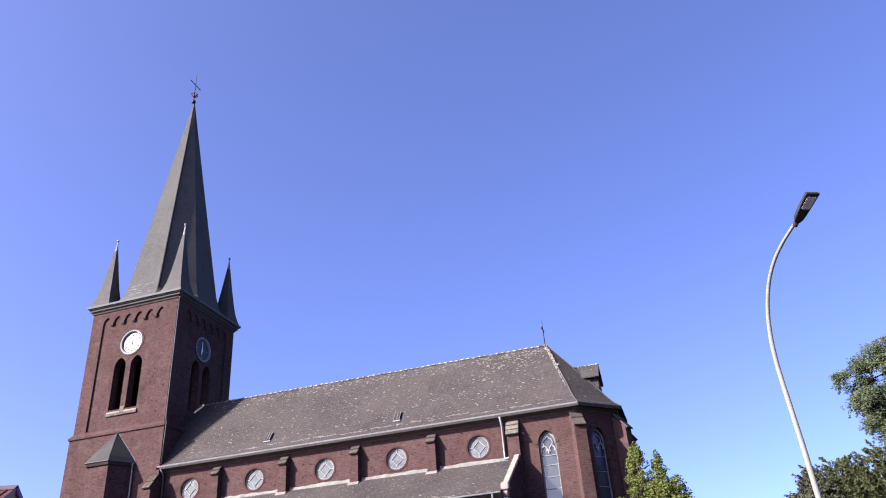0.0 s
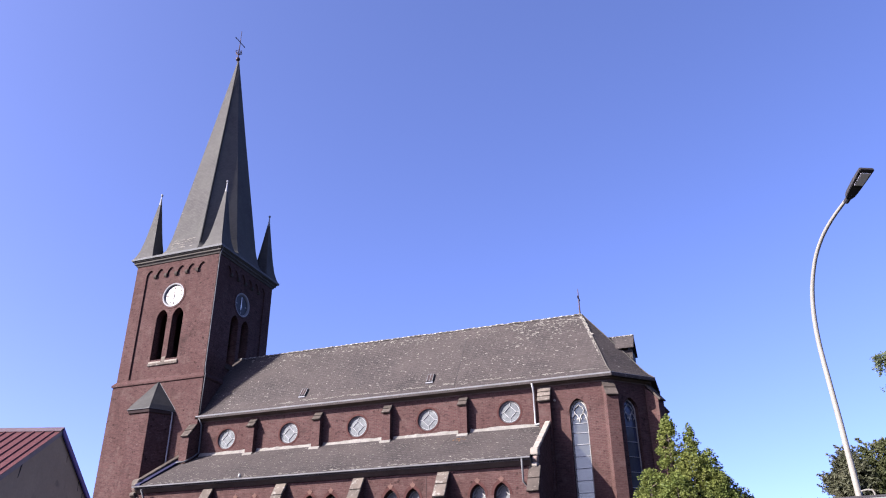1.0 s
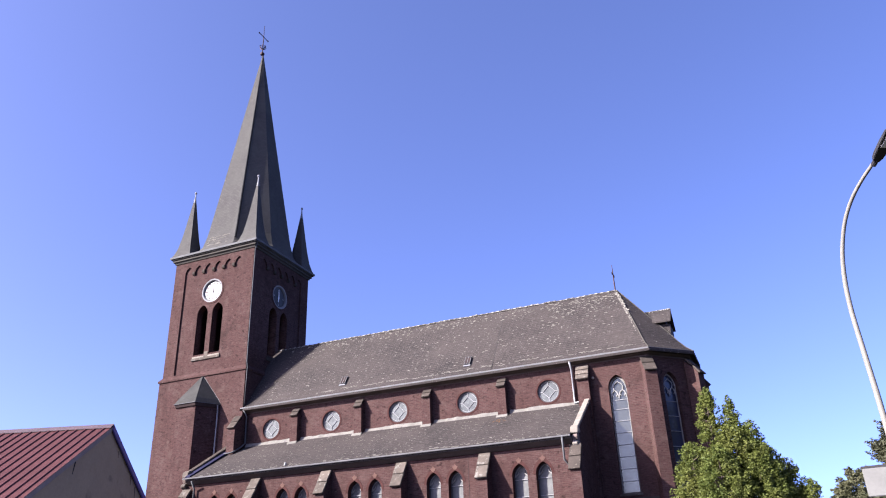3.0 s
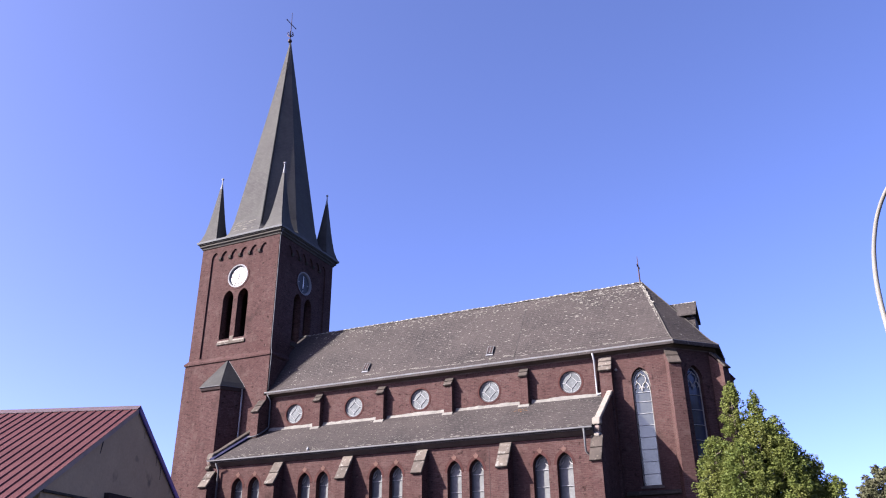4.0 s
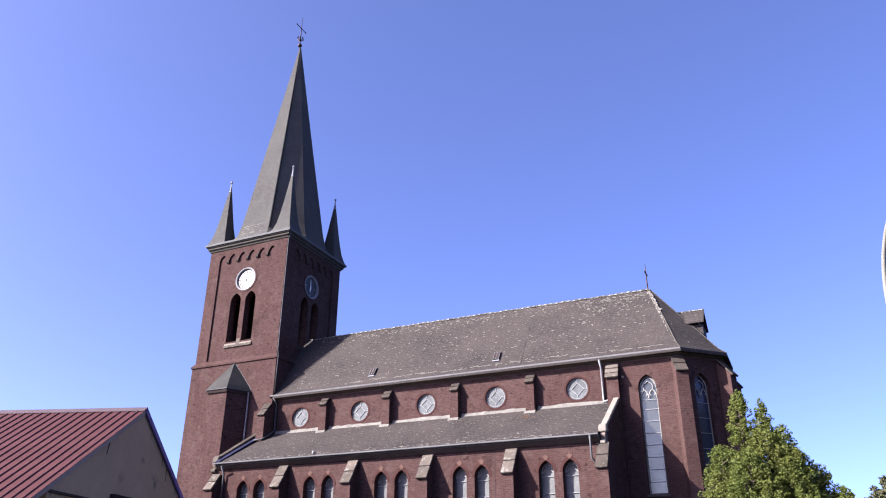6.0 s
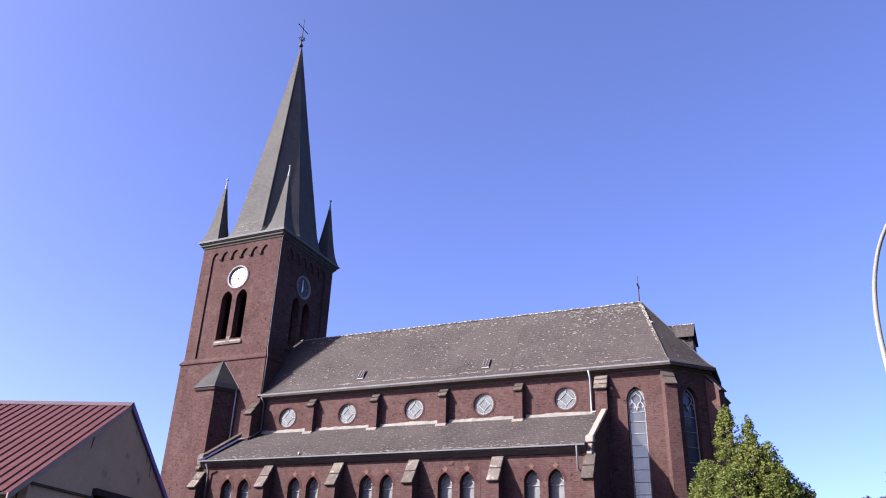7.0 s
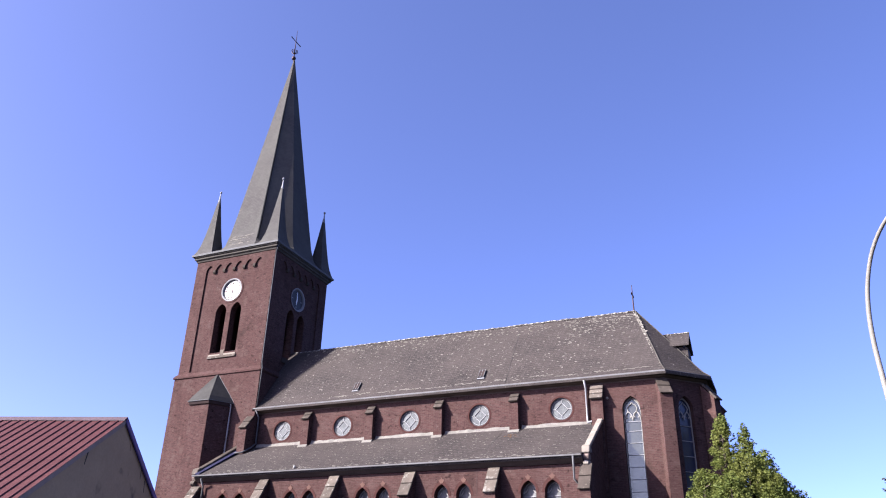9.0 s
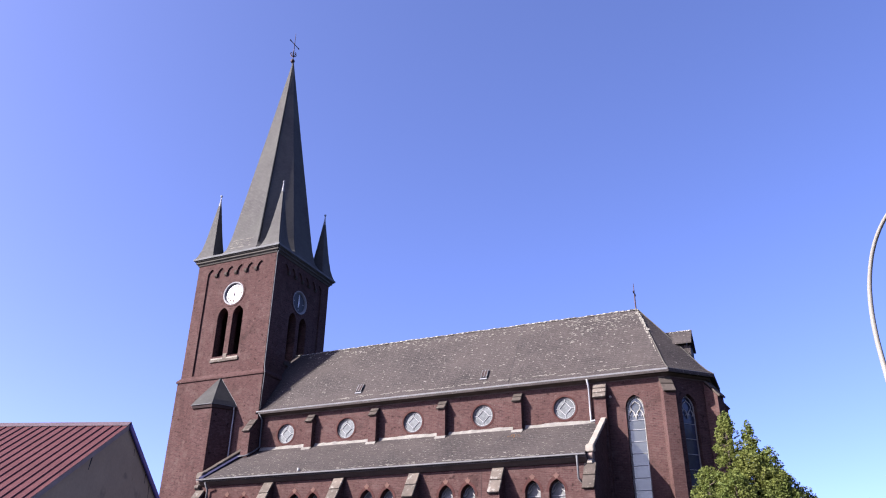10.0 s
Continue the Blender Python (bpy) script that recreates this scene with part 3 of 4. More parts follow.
def pointed_window(at, c, half, foot, top, bars, glass, depth, label, tracery=False, sill=True, cusped=False):
    outer, inner = arch(c, half, foot, top), arch(c, half - 0.05, foot + 0.04, top - 0.08)
    w = cpart("pointed_window", Geo().plate(at, depth, depth + 0.08, outer, [inner]), PALE_STONE if tracery else FRAME, label)
    levels = [foot] + bars + [top]
    for a, b in zip(levels[:-1], levels[1:]):
        pts = slice_between(arch(c, half - 0.02, foot + 0.01, top - 0.03), a + 0.012, b - 0.012)
        if pts:
            part("pane", Geo().plate(at, depth + 0.045, depth + 0.055, pts), glass, w)
    for z in bars:
        part("glazing_bar", Geo().loft([[at(u, z + dz, dd) for dz, dd in ((-0.011, depth), (0.011, depth), (0.011, depth + 0.05), (-0.011, depth + 0.05))] for u in (c - half + 0.02, c + half - 0.02)]), LEADS, w)
    if tracery:
        brick_rim, brick_out = arch(c, half, foot, top, 7, False), arch(c, half + 0.15, foot, top + 0.20, 7, False)
        part("brick_arch", Geo().plate(at, -0.02, 0.03, brick_out + brick_rim[::-1]), BRICK, w, "projecting brick arch")
        rib = lambda pts, r: part("tracery", Geo().tube([at(c + u, z + top, depth - 0.02) for u, z in pts], r, 6), TRACERY, w, "pale stone tracery")
        rib(arch(0, half - 0.06, -2.6, -0.09, 6, False), 0.026)
        rib([(-0.19, -0.70), (-0.235, -0.56), (-0.17, -0.42), (-0.07, -0.36), (0.0, -0.27), (0.07, -0.36), (0.17, -0.42), (0.235, -0.56), (0.19, -0.70)], 0.024)
        for sg in (-1, 1):
            rib([(sg * u, z) for u, z in ((0.0, -1.12), (0.025, -0.94), (0.09, -0.80), (0.19, -0.70), (0.28, -0.80), (0.345, -0.94), (0.37, -1.12))], [0.022, 0.032, 0.032, 0.030, 0.032, 0.032, 0.022])
            for u0, u1 in ((0.035, 0.11), (0.34, 0.265)):
                rib([(sg * u0, -0.90), (sg * u1, -0.98), (sg * (u1 * 0.9 + 0.02), -1.02)], [0.030, 0.022, 0.008])
            rib([(sg * (half - 0.05), -1.1), (sg * (half - 0.05), foot - top + 0.05)], 0.017)
    elif cusped:
        rib = lambda pts, r: part("tracery", Geo().tube([at(c + u, z + top, depth + 0.01) for u, z in pts], r, 6), TRACERY, w, "pale cusped window head")
        rib(arch(0, half - 0.05, -1.0, -0.08, 6, False), 0.024)
        for sg in (-1, 1):
            rib([(sg * (half - 0.04), -0.50), (sg * 0.20, -0.44), (sg * 0.13, -0.36), (sg * 0.15, -0.30)], [0.034, 0.030, 0.022, 0.008])
    if sill:
        part("window_sill", Geo().loft([[at(u, z, dd) for dd, z in ((-0.08, foot - 0.10), (-0.08, foot - 0.04), (depth, foot + 0.06), (depth, foot - 0.10))] for u in (c - half - 0.08, c + half + 0.08)]), STONE, w)
    return w


pointed_window(south_wall, -6.12, 0.43, 5.6, 11.08, [6.15, 6.7, 7.25, 7.8, 8.35, 8.9, 9.45, 9.9], MILKY_PANE, 0.19, "tall pointed choir window with pale reflecting glass", True)
for at, length in apse_sides[:2]:
    pointed_window(at, length / 2, 0.43, 5.6, 11.08, [6.2, 6.9, 7.6, 8.3, 9.0, 9.7], DARK_PANE, 0.22, "tall pointed apse window with dark blue glass", True)
part_at = apse_sides[2][0]
pointed_window(part_at, apse_sides[2][1] / 2, 0.43, 5.6, 11.08, [7.0, 8.4, 9.7], DARK_PANE, 0.22, "tall pointed apse window with dark blue glass")


# buttresses with sloping stone caps
def buttress(base, out, width, reach, front_z, wall_z, foot, stones=2, label="brick buttress with a sloping stone cap", cap=None):
    """base: plan point on the wall, out: outward direction; foot: height of its underside."""
    o, n2 = Vector(base), Vector(out).normalized()
    r = Vector((-n2.y, n2.x))
    P = lambda u, d, z: (o.x + r.x * u + n2.x * d, o.y + r.y * u + n2.y * d, z)
    h = width / 2
    b = cpart("buttress", Geo().loft([[P(u, d, z) for d, z in ((-0.02, foot), (reach, foot), (reach, front_z), (-0.02, wall_z))] for u in (-h, h)]), BRICK, label)
    lo, hi = Vector((reach + 0.07, front_z - 0.07)), Vector((-0.01, wall_z + 0.06))
    run = hi - lo
    nrm = Vector((-run.y, run.x)).normalized()
    if nrm.y < 0:
        nrm = -nrm
    ledge = 0.03 if cap is not OLD_STONE else 0.01
    for i in range(stones):
        a, c = lo + run * (i / stones) , lo + run * ((i + 1) / stones - 0.012)
        t = 0.11 if cap is not OLD_STONE else 0.085
        lift = 0.025 * i
        prof = [a + nrm * lift, c + nrm * lift, c + nrm * (t + lift), a + nrm * (t + lift)]
        part("cap_stone", Geo().loft([[P(u, q.x, q.y) for q in prof] for u in (-h - ledge, h + ledge)]), cap or STONE, b, bevel=0.012).matrix_parent_inverse = Matrix()
    return b


for x in (-24.17, -20.10, -16.03, -11.87):
    buttress((x, NY), (0, -1), 0.46, 0.36, 11.24, 11.56, 9.5, 2, "short brick clerestory buttress with a sloping stone cap", OLD_STONE)
buttress((-7.68, NY), (0, -1), 0.58, 0.38, 11.02, 11.60, 0, 3, "tall brick choir buttress with a sloping stone cap", STONE)
buttress((-27.90, TY - 3.26), (0, -1), 0.50, 0.62, 10.85, 11.50, 0, 2, "brick buttress at the foot of the tower", OLD_STONE)
for i in range(4):
    a = math.radians(-67.5 + 45 * i)
    buttress(tuple(corners[i] - Vector((math.cos(a), math.sin(a))) * 0.08 + Vector((-0.06 if i in (0, 3) else 0.10, 0))), (math.cos(a), math.sin(a)), 0.56, 0.62, 10.98, 11.68, 0, 2, "tall brick apse buttress with a sloping stone cap", OLD_STONE)

# aisle
AY = 32.35
aisle_at = facing((0, AY), (1, 0), (0, 1))
PAIRS = [-26.56, -25.50, -22.43, -21.36, -18.37, -17.28, -14.28, -13.20, -10.18, -9.10]
cpart("aisle_wall", Geo().plate(aisle_at, 0, 0.5, [(-28.5, 0), (-7.42, 0), (-7.42, 7.42), (-28.5, 7.42)], [arch(x, 0.35, 3.0, 6.81) for x in PAIRS]), BRICK, "brick aisle wall with paired pointed windows")
for x in PAIRS:
    w = pointed_window(aisle_at, x, 0.35, 3.0, 6.81, [3.30, 4.01, 4.73, 5.45, 6.17], PANE, 0.30, "narrow pointed aisle window with cloudy panes", cusped=True)
    part("keystone", Geo().plate(aisle_at, -0.02, 0.05, [(x - 0.05, 6.84), (x + 0.05, 6.84), (x + 0.14, 6.98), (x + 0.05, 7.02), (x, 7.10), (x - 0.05, 7.02), (x - 0.14, 6.98)]), TERRACOTTA, w, "pale terracotta keystone")
    rim = arch(x, 0.35, 3.0, 6.81, 7, False)
    out = arch(x, 0.47, 3.0, 6.98, 7, False)
    part("brick_arch", Geo().plate(aisle_at, -0.012, 0.03, out + rim[::-1]), RED_BRICK, w, "ring of red bricks")
aisle_roof = cpart("aisle_roof", Geo().prism_x(-28.25, -7.72, [(31.99, 7.74), (NY, 9.92), (NY, 9.78), (31.99, 7.60)]), SLATE_OLD, "low-pitched slate aisle roof with lichen specks")
cpart("eaves_cornice", Geo().prism_x(-28.3, -7.70, [(AY + 0.05, 7.44), (AY - 0.06, 7.44), (32.06, 7.59), (32.04, 7.65), (AY + 0.05, 7.80)]), EAVES, "dark boxed eaves")
cpart("gutter", Geo().prism_x(-28.35, -7.70, [(31.985, 7.69), (31.95, 7.67), (31.89, 7.685), (31.87, 7.74), (31.89, 7.74), (31.91, 7.70), (31.95, 7.70), (31.97, 7.74), (31.985, 7.74)]), GUTTER, "grey zinc eaves gutter")
for x0, x1 in ((-27.55, -24.5), (-23.85, -20.43), (-19.78, -16.36), (-15.7, -12.2), (-11.54, -8.05)):
    pts = []
    k = 14
    rr = random.Random(int(-x0 * 10))
    g = Geo()
    g.loft([[(x0 + (x1 - x0) * i / k, yy, zz) for yy, zz in ((NY + 0.01, 9.88), (NY - 0.14 - j, 9.85 - j * 0.5), (NY - 0.10 - j, 9.94), (NY - 0.05, 10.03 + j), (NY + 0.01, 10.05 + j))] for i in range(k + 1) for j in [rr.uniform(-0.03, 0.03)]])
    cpart("mortar_flashing", g, MORTAR, "rough pale mortar strip between roof and wall")
for x in (-24.17, -20.10, -16.03, -11.87):
    cpart("mortar_flashing", Geo().prism_x(x - 0.30, x + 0.28, [(NY - 0.35, 9.66), (NY - 0.52, 9.62), (NY - 0.47, 9.72), (NY - 0.36, 9.80)]), MORTAR, "rough pale mortar strip before a buttress")
for x in (-24.0, -19.88, -15.83, -11.70, -7.57):
    buttress((x + 0.0 if x > -24 else -23.97, AY), (0, -1), 0.50, 0.70, 6.30, 7.30, 0, 2, "brick aisle buttress with a sloping stone cap", OLD_STONE if x > -8 else None)
buttress((-28.28, AY), (0, -1), 0.50, 0.60, 6.38, 7.10, 0, 2, "brick aisle buttress at the west corner")


def gable_end(x0, x1, stone, label, coping=None):
    """The raised end wall of the aisle with its sloping coping and kneeler stones."""
    e = cpart("aisle_end_wall", Geo().prism_x(x0 + 0.04, x1 - 0.04, [(AY + 0.003, 0), (NY + 0.02, 0), (NY + 0.02, 10.02), (AY + 0.003, 7.92)]), BRICK, label)
    k = 4
    for i in range(k):
        a, b = i / k, (i + 1) / k - 0.006
        y0, y1 = 32.42 + (NY - 32.42) * a, 32.42 + (NY - 32.42) * b
        z0, z1 = 7.96 + 2.12 * a, 7.96 + 2.12 * b
        part("coping_stone", Geo().prism_x(x0 - 0.02, x1 + 0.02, [(y0, z0), (y1, z1), (y1, z1 + 0.17), (y0, z0 + 0.17)]), coping or stone, e, bevel=0.02)
    part("kneeler", Geo().prism_x(x0 - 0.06, x1 + 0.06, [(AY + 0.35, 7.90), (AY + 0.2, 8.24), (AY - 0.06, 8.14), (AY - 0.12, 7.84)]), stone, e, "carved kneeler stone", bevel=0.03)
    part("kneeler", Geo().prism_x(x0, x1, [(AY + 0.3, 7.56), (AY + 0.3, 7.88), (AY - 0.04, 7.82), (AY - 0.12, 7.70), (AY - 0.04, 7.56)]), PINK_STONE, e, "pinkish corbel stone", bevel=0.02)
    part("kneeler", Geo().prism_x(x0, x1, [(AY + 0.3, 7.26), (AY + 0.3, 7.55), (AY - 0.03, 7.55), (AY - 0.20, 7.46), (AY - 0.20, 7.36), (AY - 0.06, 7.26)]), stone, e, bevel=0.02)
    return e


gable_end(-7.68, -7.45, PALE_STONE, "raised brick end wall with pale stone coping")
gw = gable_end(-28.66, -28.38, STONE, "raised brick end wall with grey stone coping", OLD_STONE)
part("lead_strip", Geo().prism_x(-28.34, -28.04, [(32.1, 7.80), (NY, 10.02), (NY, 10.09), (32.1, 7.87)]), BLUE_LEAD, gw, "dark blue lead strip")

def aisle_point(x, y, lift=0.0):
    return (x, y - lift * 0.5, 7.74 + (y - 31.99) * (9.92 - 7.74) / (NY - 31.99) + lift)


cpart("roof_seam", Geo().tube([aisle_point(-12.43, 35.5, 0.004), aisle_point(-12.46, 34.4, 0.004), aisle_point(-12.49, 33.4, 0.004)], 0.007, 5), SLATE, "slate joint line down the roof")
vx, vy, vz = aisle_point(-22.24, 32.22)
cpart("roof_vent", Geo().tube([(vx, vy, vz - 0.03), (vx, vy, vz + 0.05), (vx, vy - 0.01, vz + 0.12), (vx, vy - 0.02, vz + 0.16)], [0.07, 0.07, 0.055, 0.02], 10), DIAL, "small white roof vent", smooth=True)
cpart("wall_joint", Geo().box((-12.57, AY - 0.006, 0.0), (-12.545, AY + 0.02, 7.3)), SOFFIT, "thin dark joint in the brickwork")
# downpipes
def downpipe(path, r, material, label):
    cpart("downpipe", Geo().tube(path, r, 8), material, label, smooth=True)


downpipe([(-8.22, NY - 0.42, 11.95), (-8.22, NY - 0.12, 11.6), (-8.22, NY - 0.10, 10.05), (-8.22, NY - 0.14, 9.95), (-8.0, NY - 0.16, 9.96), (-7.70, NY - 0.16, 10.02)], 0.055, PALE_ZINC, "pale zinc downpipe")
downpipe([(-8.05, AY - 0.42, 7.68), (-8.05, AY - 0.38, 7.3), (-8.04, AY - 0.36, 6.72), (-7.93, AY - 0.12, 6.56), (-7.88, AY - 0.06, 6.4), (-7.88, AY - 0.06, 0.1)], 0.045, ZINC, "zinc downpipe")
downpipe([(-27.75, AY - 0.42, 7.55), (-27.78, AY - 0.14, 7.2), (-27.78, AY - 0.12, 0.1)], 0.05, ZINC, "zinc downpipe")
downpipe([(TX + 3.42, TY - 3.20, 22.88), (TX + 3.235, TY - 3.165, 22.4), (TX + 3.235, TY - 3.165, 14.95), (TX + 3.40, TY - 3.28, 14.5), (TX + 3.37, TY - 3.28, 12.2)], 0.026, ZINC, "grey zinc downpipe on the tower corner")
downpipe([(-27.64, NY - 0.42, 11.98), (-27.58, NY - 0.16, 11.6), (-27.58, NY - 0.12, 10.08), (-27.58, NY - 0.50, 9.80), (-27.60, NY - 0.98, 9.52), (-27.70, NY - 1.14, 9.42), (-27.95, NY - 1.18, 9.40), (-28.14, NY - 1.22, 9.38)], 0.045, ZINC, "zinc downpipe")

cpart("wall_bracket", Geo().tube([(-7.22, NY + 0.02, 11.06), (-7.22, NY - 0.06, 11.06), (-7.22, NY - 0.10, 11.05)], [0.05, 0.07, 0.03], 10), PALE_STONE, "small pale wall boss")
cpart("choir_ledge", Geo().prism_x(-7.3, -4.9, [(NY + 0.02, 5.18), (NY - 0.14, 5.22), (NY - 0.14, 5.32), (NY + 0.02, 5.42)]), OLD_STONE, "dark stone ledge below the choir window")

# stair turret against the tower
tcx, tr, ty0 = -30.84, 1.34, TY - 3.26


def half_hexagon(r, z, cx=tcx):
    return [(cx - r, ty0 + 0.02, z), (cx - r / 2, ty0 - 0.866 * r, z), (cx + r / 2, ty0 - 0.866 * r, z), (cx + r, ty0 + 0.02, z)]


turret = cpart("stair_turret", Geo().loft([half_hexagon(tr, 0), half_hexagon(tr, 12.42)]), BRICK, "brick stair turret against the tower")
part("turret_roof", Geo().loft([half_hexagon(tr + 0.20, 12.46), half_hexagon(tr + 0.20, 12.50), half_hexagon(tr + 0.0, 12.80), half_hexagon(0.03, 14.42)]), TURRET_SLATE, turret, "pointed half-pyramid slate roof")
part("cornice", Geo().loft([half_hexagon(tr - 0.05, 12.30), half_hexagon(tr + 0.10, 12.30), half_hexagon(tr + 0.17, 12.455), half_hexagon(tr - 0.05, 12.455)]), SOFFIT, turret)
part("gutter", Geo().loft([half_hexagon(tr + 0.19, 12.465), half_hexagon(tr + 0.22, 12.47), half_hexagon(tr + 0.225, 12.505), half_hexagon(tr + 0.19, 12.505)]), ZINC, turret, "thin zinc gutter")
part("ridge_strip", Geo().tube([half_hexagon(tr + 0.14, 12.60)[3], half_hexagon(tr + 0.0, 12.80)[3], half_hexagon(0.03, 14.42)[3]], 0.026, 5), ZINC, turret)
part("drain_pipe", Geo().tube([(tcx + tr + 0.14, ty0 - 0.20, 12.42), (tcx + tr + 0.10, ty0 - 0.12, 12.1), (tcx + tr + 0.10, ty0 - 0.10, 0.1)], 0.042, 6), PALE_ZINC, turret)

# skylights on the nave roof and the dormer of the apse


def roof_point(x, h, lift=0.0):
    pts = RISE
    for (h0, z0), (h1, z1) in zip(pts[:-1], pts[1:]):
        if h1 <= h <= h0:
            z = z0 + (z1 - z0) * (h0 - h) / (h0 - h1)
            nv = Vector((0, -(z1 - z0), h0 - h1)).normalized()
            return Vector((x, TY - h, z)) + nv * lift


def skylight(x):
    h0, h1, w = 2.66, 2.33, 0.17
    s = cpart("skylight", Geo().loft([[roof_point(x + dx, h, 0.08) for dx, h in ((-w, h0), (w, h0), (w, h1), (-w, h1))], [roof_point(x + dx, h, -0.05) for dx, h in ((-w, h0), (w, h0), (w, h1), (-w, h1))]]), SKYLIGHT_IRON, "small dark iron roof light")
    for d0, d1 in ((-w + 0.04, -0.02), (0.02, w - 0.04)):
        part("pane", Geo().loft([[roof_point(x + dx, h, l) for dx, h in ((d0, h0 - 0.05), (d1, h0 - 0.05), (d1, h1 + 0.05), (d0, h1 + 0.05))] for l in (0.083, 0.095)]), SOFFIT, s)
    for dx in (-w + 0.012, 0.0, w - 0.012):
        part("frame_bar", Geo().loft([[roof_point(x + dx + du, h, l) for du, h in ((-0.008, h0), (0.008, h0), (0.008, h1), (-0.008, h1))] for l in (0.078, 0.104)]), GUTTER, s)
    part("lead_apron", Geo().loft([[roof_point(x + dx, h, l) for dx, h in ((-w - 0.04, h0 + 0.07), (w + 0.02, h0 + 0.07), (w + 0.02, h0 + 0.01), (-w - 0.04, h0 + 0.01))] for l in (0.01, 0.05)]), PALE_ZINC, s)


skylight(-21.36)
skylight(-13.80)
def lichen(place, spots, seed, material=LICHEN, label="pale lichen crusts on the slates"):
    """Thin crusts on the slates: many small flat flecks, wider than high, in one mesh."""
    rs, g = random.Random(seed), Geo()
    for x, h, size in spots(rs):
        w, t = size * rs.uniform(0.8, 2.8), size * rs.uniform(0.28, 0.55)
        rim = [(w * math.cos(a) * rs.uniform(0.6, 1.0), t * math.sin(a) * rs.uniform(0.6, 1.0)) for a in (i * math.pi / 3 for i in range(6))]
        g.loft([[place(x + du, h + dh, l) for du, dh in rim] for l in (-0.01, 0.012)])
    return tagged(cpart("lichen", g, material, label), kind="stuff")


def nave_spots(rs):
    for _ in range(560):
        yield rs.uniform(-26.5, -6.1), rs.uniform(0.12, 3.0), rs.choice((0.014, 0.02, 0.028, 0.04))
    for _ in range(330):
        yield rs.uniform(-26.5, -6.0), 0.10 + abs(rs.gauss(0, 0.25)), rs.uniform(0.02, 0.05)
    for _ in range(150):
        yield rs.uniform(-9.5, -6.05), 0.10 + abs(rs.gauss(0, 0.75)), rs.uniform(0.02, 0.05)
    x = -22.6
    while x < -5.9:
        run = rs.uniform(0.3, 1.6)
        h = 2.92 + rs.uniform(-0.07, 0.05)
        for i in range(int(run / 0.07)):
            yield x + 0.07 * i, h + rs.uniform(-0.03, 0.03), rs.uniform(0.025, 0.05)
        x += run + rs.uniform(0.05, 0.5)


lichen(lambda x, h, l: roof_point(x, min(max(h, 0.02), 3.2), l), nave_spots, 8)


def aisle_spots(rs):
    for _ in range(480):
        yield rs.uniform(-27.5, -8.0), rs.uniform(32.2, 35.7), rs.choice((0.015, 0.02, 0.03))
    for _ in range(120):
        yield rs.uniform(-27.5, -8.0), 32.1 + abs(rs.gauss(0, 0.15)), rs.uniform(0.03, 0.07)


lichen(aisle_point, aisle_spots, 9)
lichen(aisle_point, lambda rs: [(rs.gauss(-11.9, 0.22), rs.gauss(34.9, 0.12), rs.uniform(0.03, 0.05)) for _ in range(12)], 13, ORANGE_LICHEN, "orange lichen patch on the slates")


def spire_place(u, z, l):
    a = float(np.interp(z, (22.90, 23.50, 24.45, 25.9, 33.6), (3.42, 3.04, 2.79, 2.55, 1.29)))
    return Vector((TX + 0.05 + u, TY + 0.04 - a - l, z))


def spire_spots(rs):
    for _ in range(70):
        yield rs.uniform(-0.95, 0.75), rs.choice((23.55, 23.75, 23.95, 24.15)) + rs.uniform(-0.05, 0.05), rs.uniform(0.03, 0.08)
    for _ in range(40):
        z = rs.uniform(24.5, 33)
        yield -0.40 * float(np.interp(z, (24.5, 33.6), (2.78, 1.29))) + rs.uniform(0.0, 0.08), z, rs.uniform(0.02, 0.04)


lichen(spire_place, spire_spots, 12)


def hip_place(i):
    crest = [Vector(apse_ring(max(h, 0.02), z)[1 + i]) for h, z in RISE]

    def place(u, k, l):
        k = min(max(k, 0.0), 3.999)
        p = crest[int(k)].lerp(crest[int(k) + 1], k - int(k))
        return p + Vector((u, -u * 0.25, 0)) + Vector((0.1, -0.6, 0.6)) * (l + 0.025)
    return place


def hip_spots(rs):
    for _ in range(110):
        k = 4.0 - abs(rs.gauss(0, 0.55))
        yield rs.gauss(-0.09, 0.06), k if k > 3 else rs.uniform(0.5, 3.9), rs.uniform(0.02, 0.04)


lichen(hip_place(0), hip_spots, 10)
cpart("roof_seam", Geo().tube([roof_point(-12.35, h, 0.006) for h in (3.1, 2.62, 2.25, 1.2, 0.3)], 0.009, 5), SLATE, "slate joint line down the roof")
lx0, lx1, lw, lz = -5.2, -3.33, 0.85, 14.86
dormer = cpart("apse_dormer", Geo().loft([[(x, TY - lw + 0.3, lz - 1.05), (x, TY - lw + 0.3, lz - 0.62), (x, TY, lz - 0.05), (x, TY + lw - 0.3, lz - 0.62), (x, TY + lw - 0.3, lz - 1.05)] for x in (lx0, lx1 - 0.30)]), SOFFIT, "small slate-roofed dormer on the apse")
for s in (-1, 1):
    part("dormer_roof", Geo().loft([[(x, TY + s * (lw + 0.12), lz - 0.86), (x, TY, lz), (x, TY, lz - 0.07), (x, TY + s * (lw + 0.12), lz - 0.94)] for x in (lx0, lx1)]), SLATE_OLD, dormer)
part("dormer_wall", Geo().loft([[(x, TY - lw + 0.12, lz - 1.75), (x, TY - lw + 0.12, lz - 0.98), (x, TY + lw - 0.12, lz - 0.98), (x, TY + lw - 0.12, lz - 1.75)] for x in (lx0 + 0.3, lx1 - 0.10)]), SLATE_OLD, dormer, "slate-hung dormer wall")
part("dormer_ridge", Geo().tube([(lx0, TY, lz), (lx1 + 0.01, TY, lz)], 0.06, 6), RIDGE, dormer)

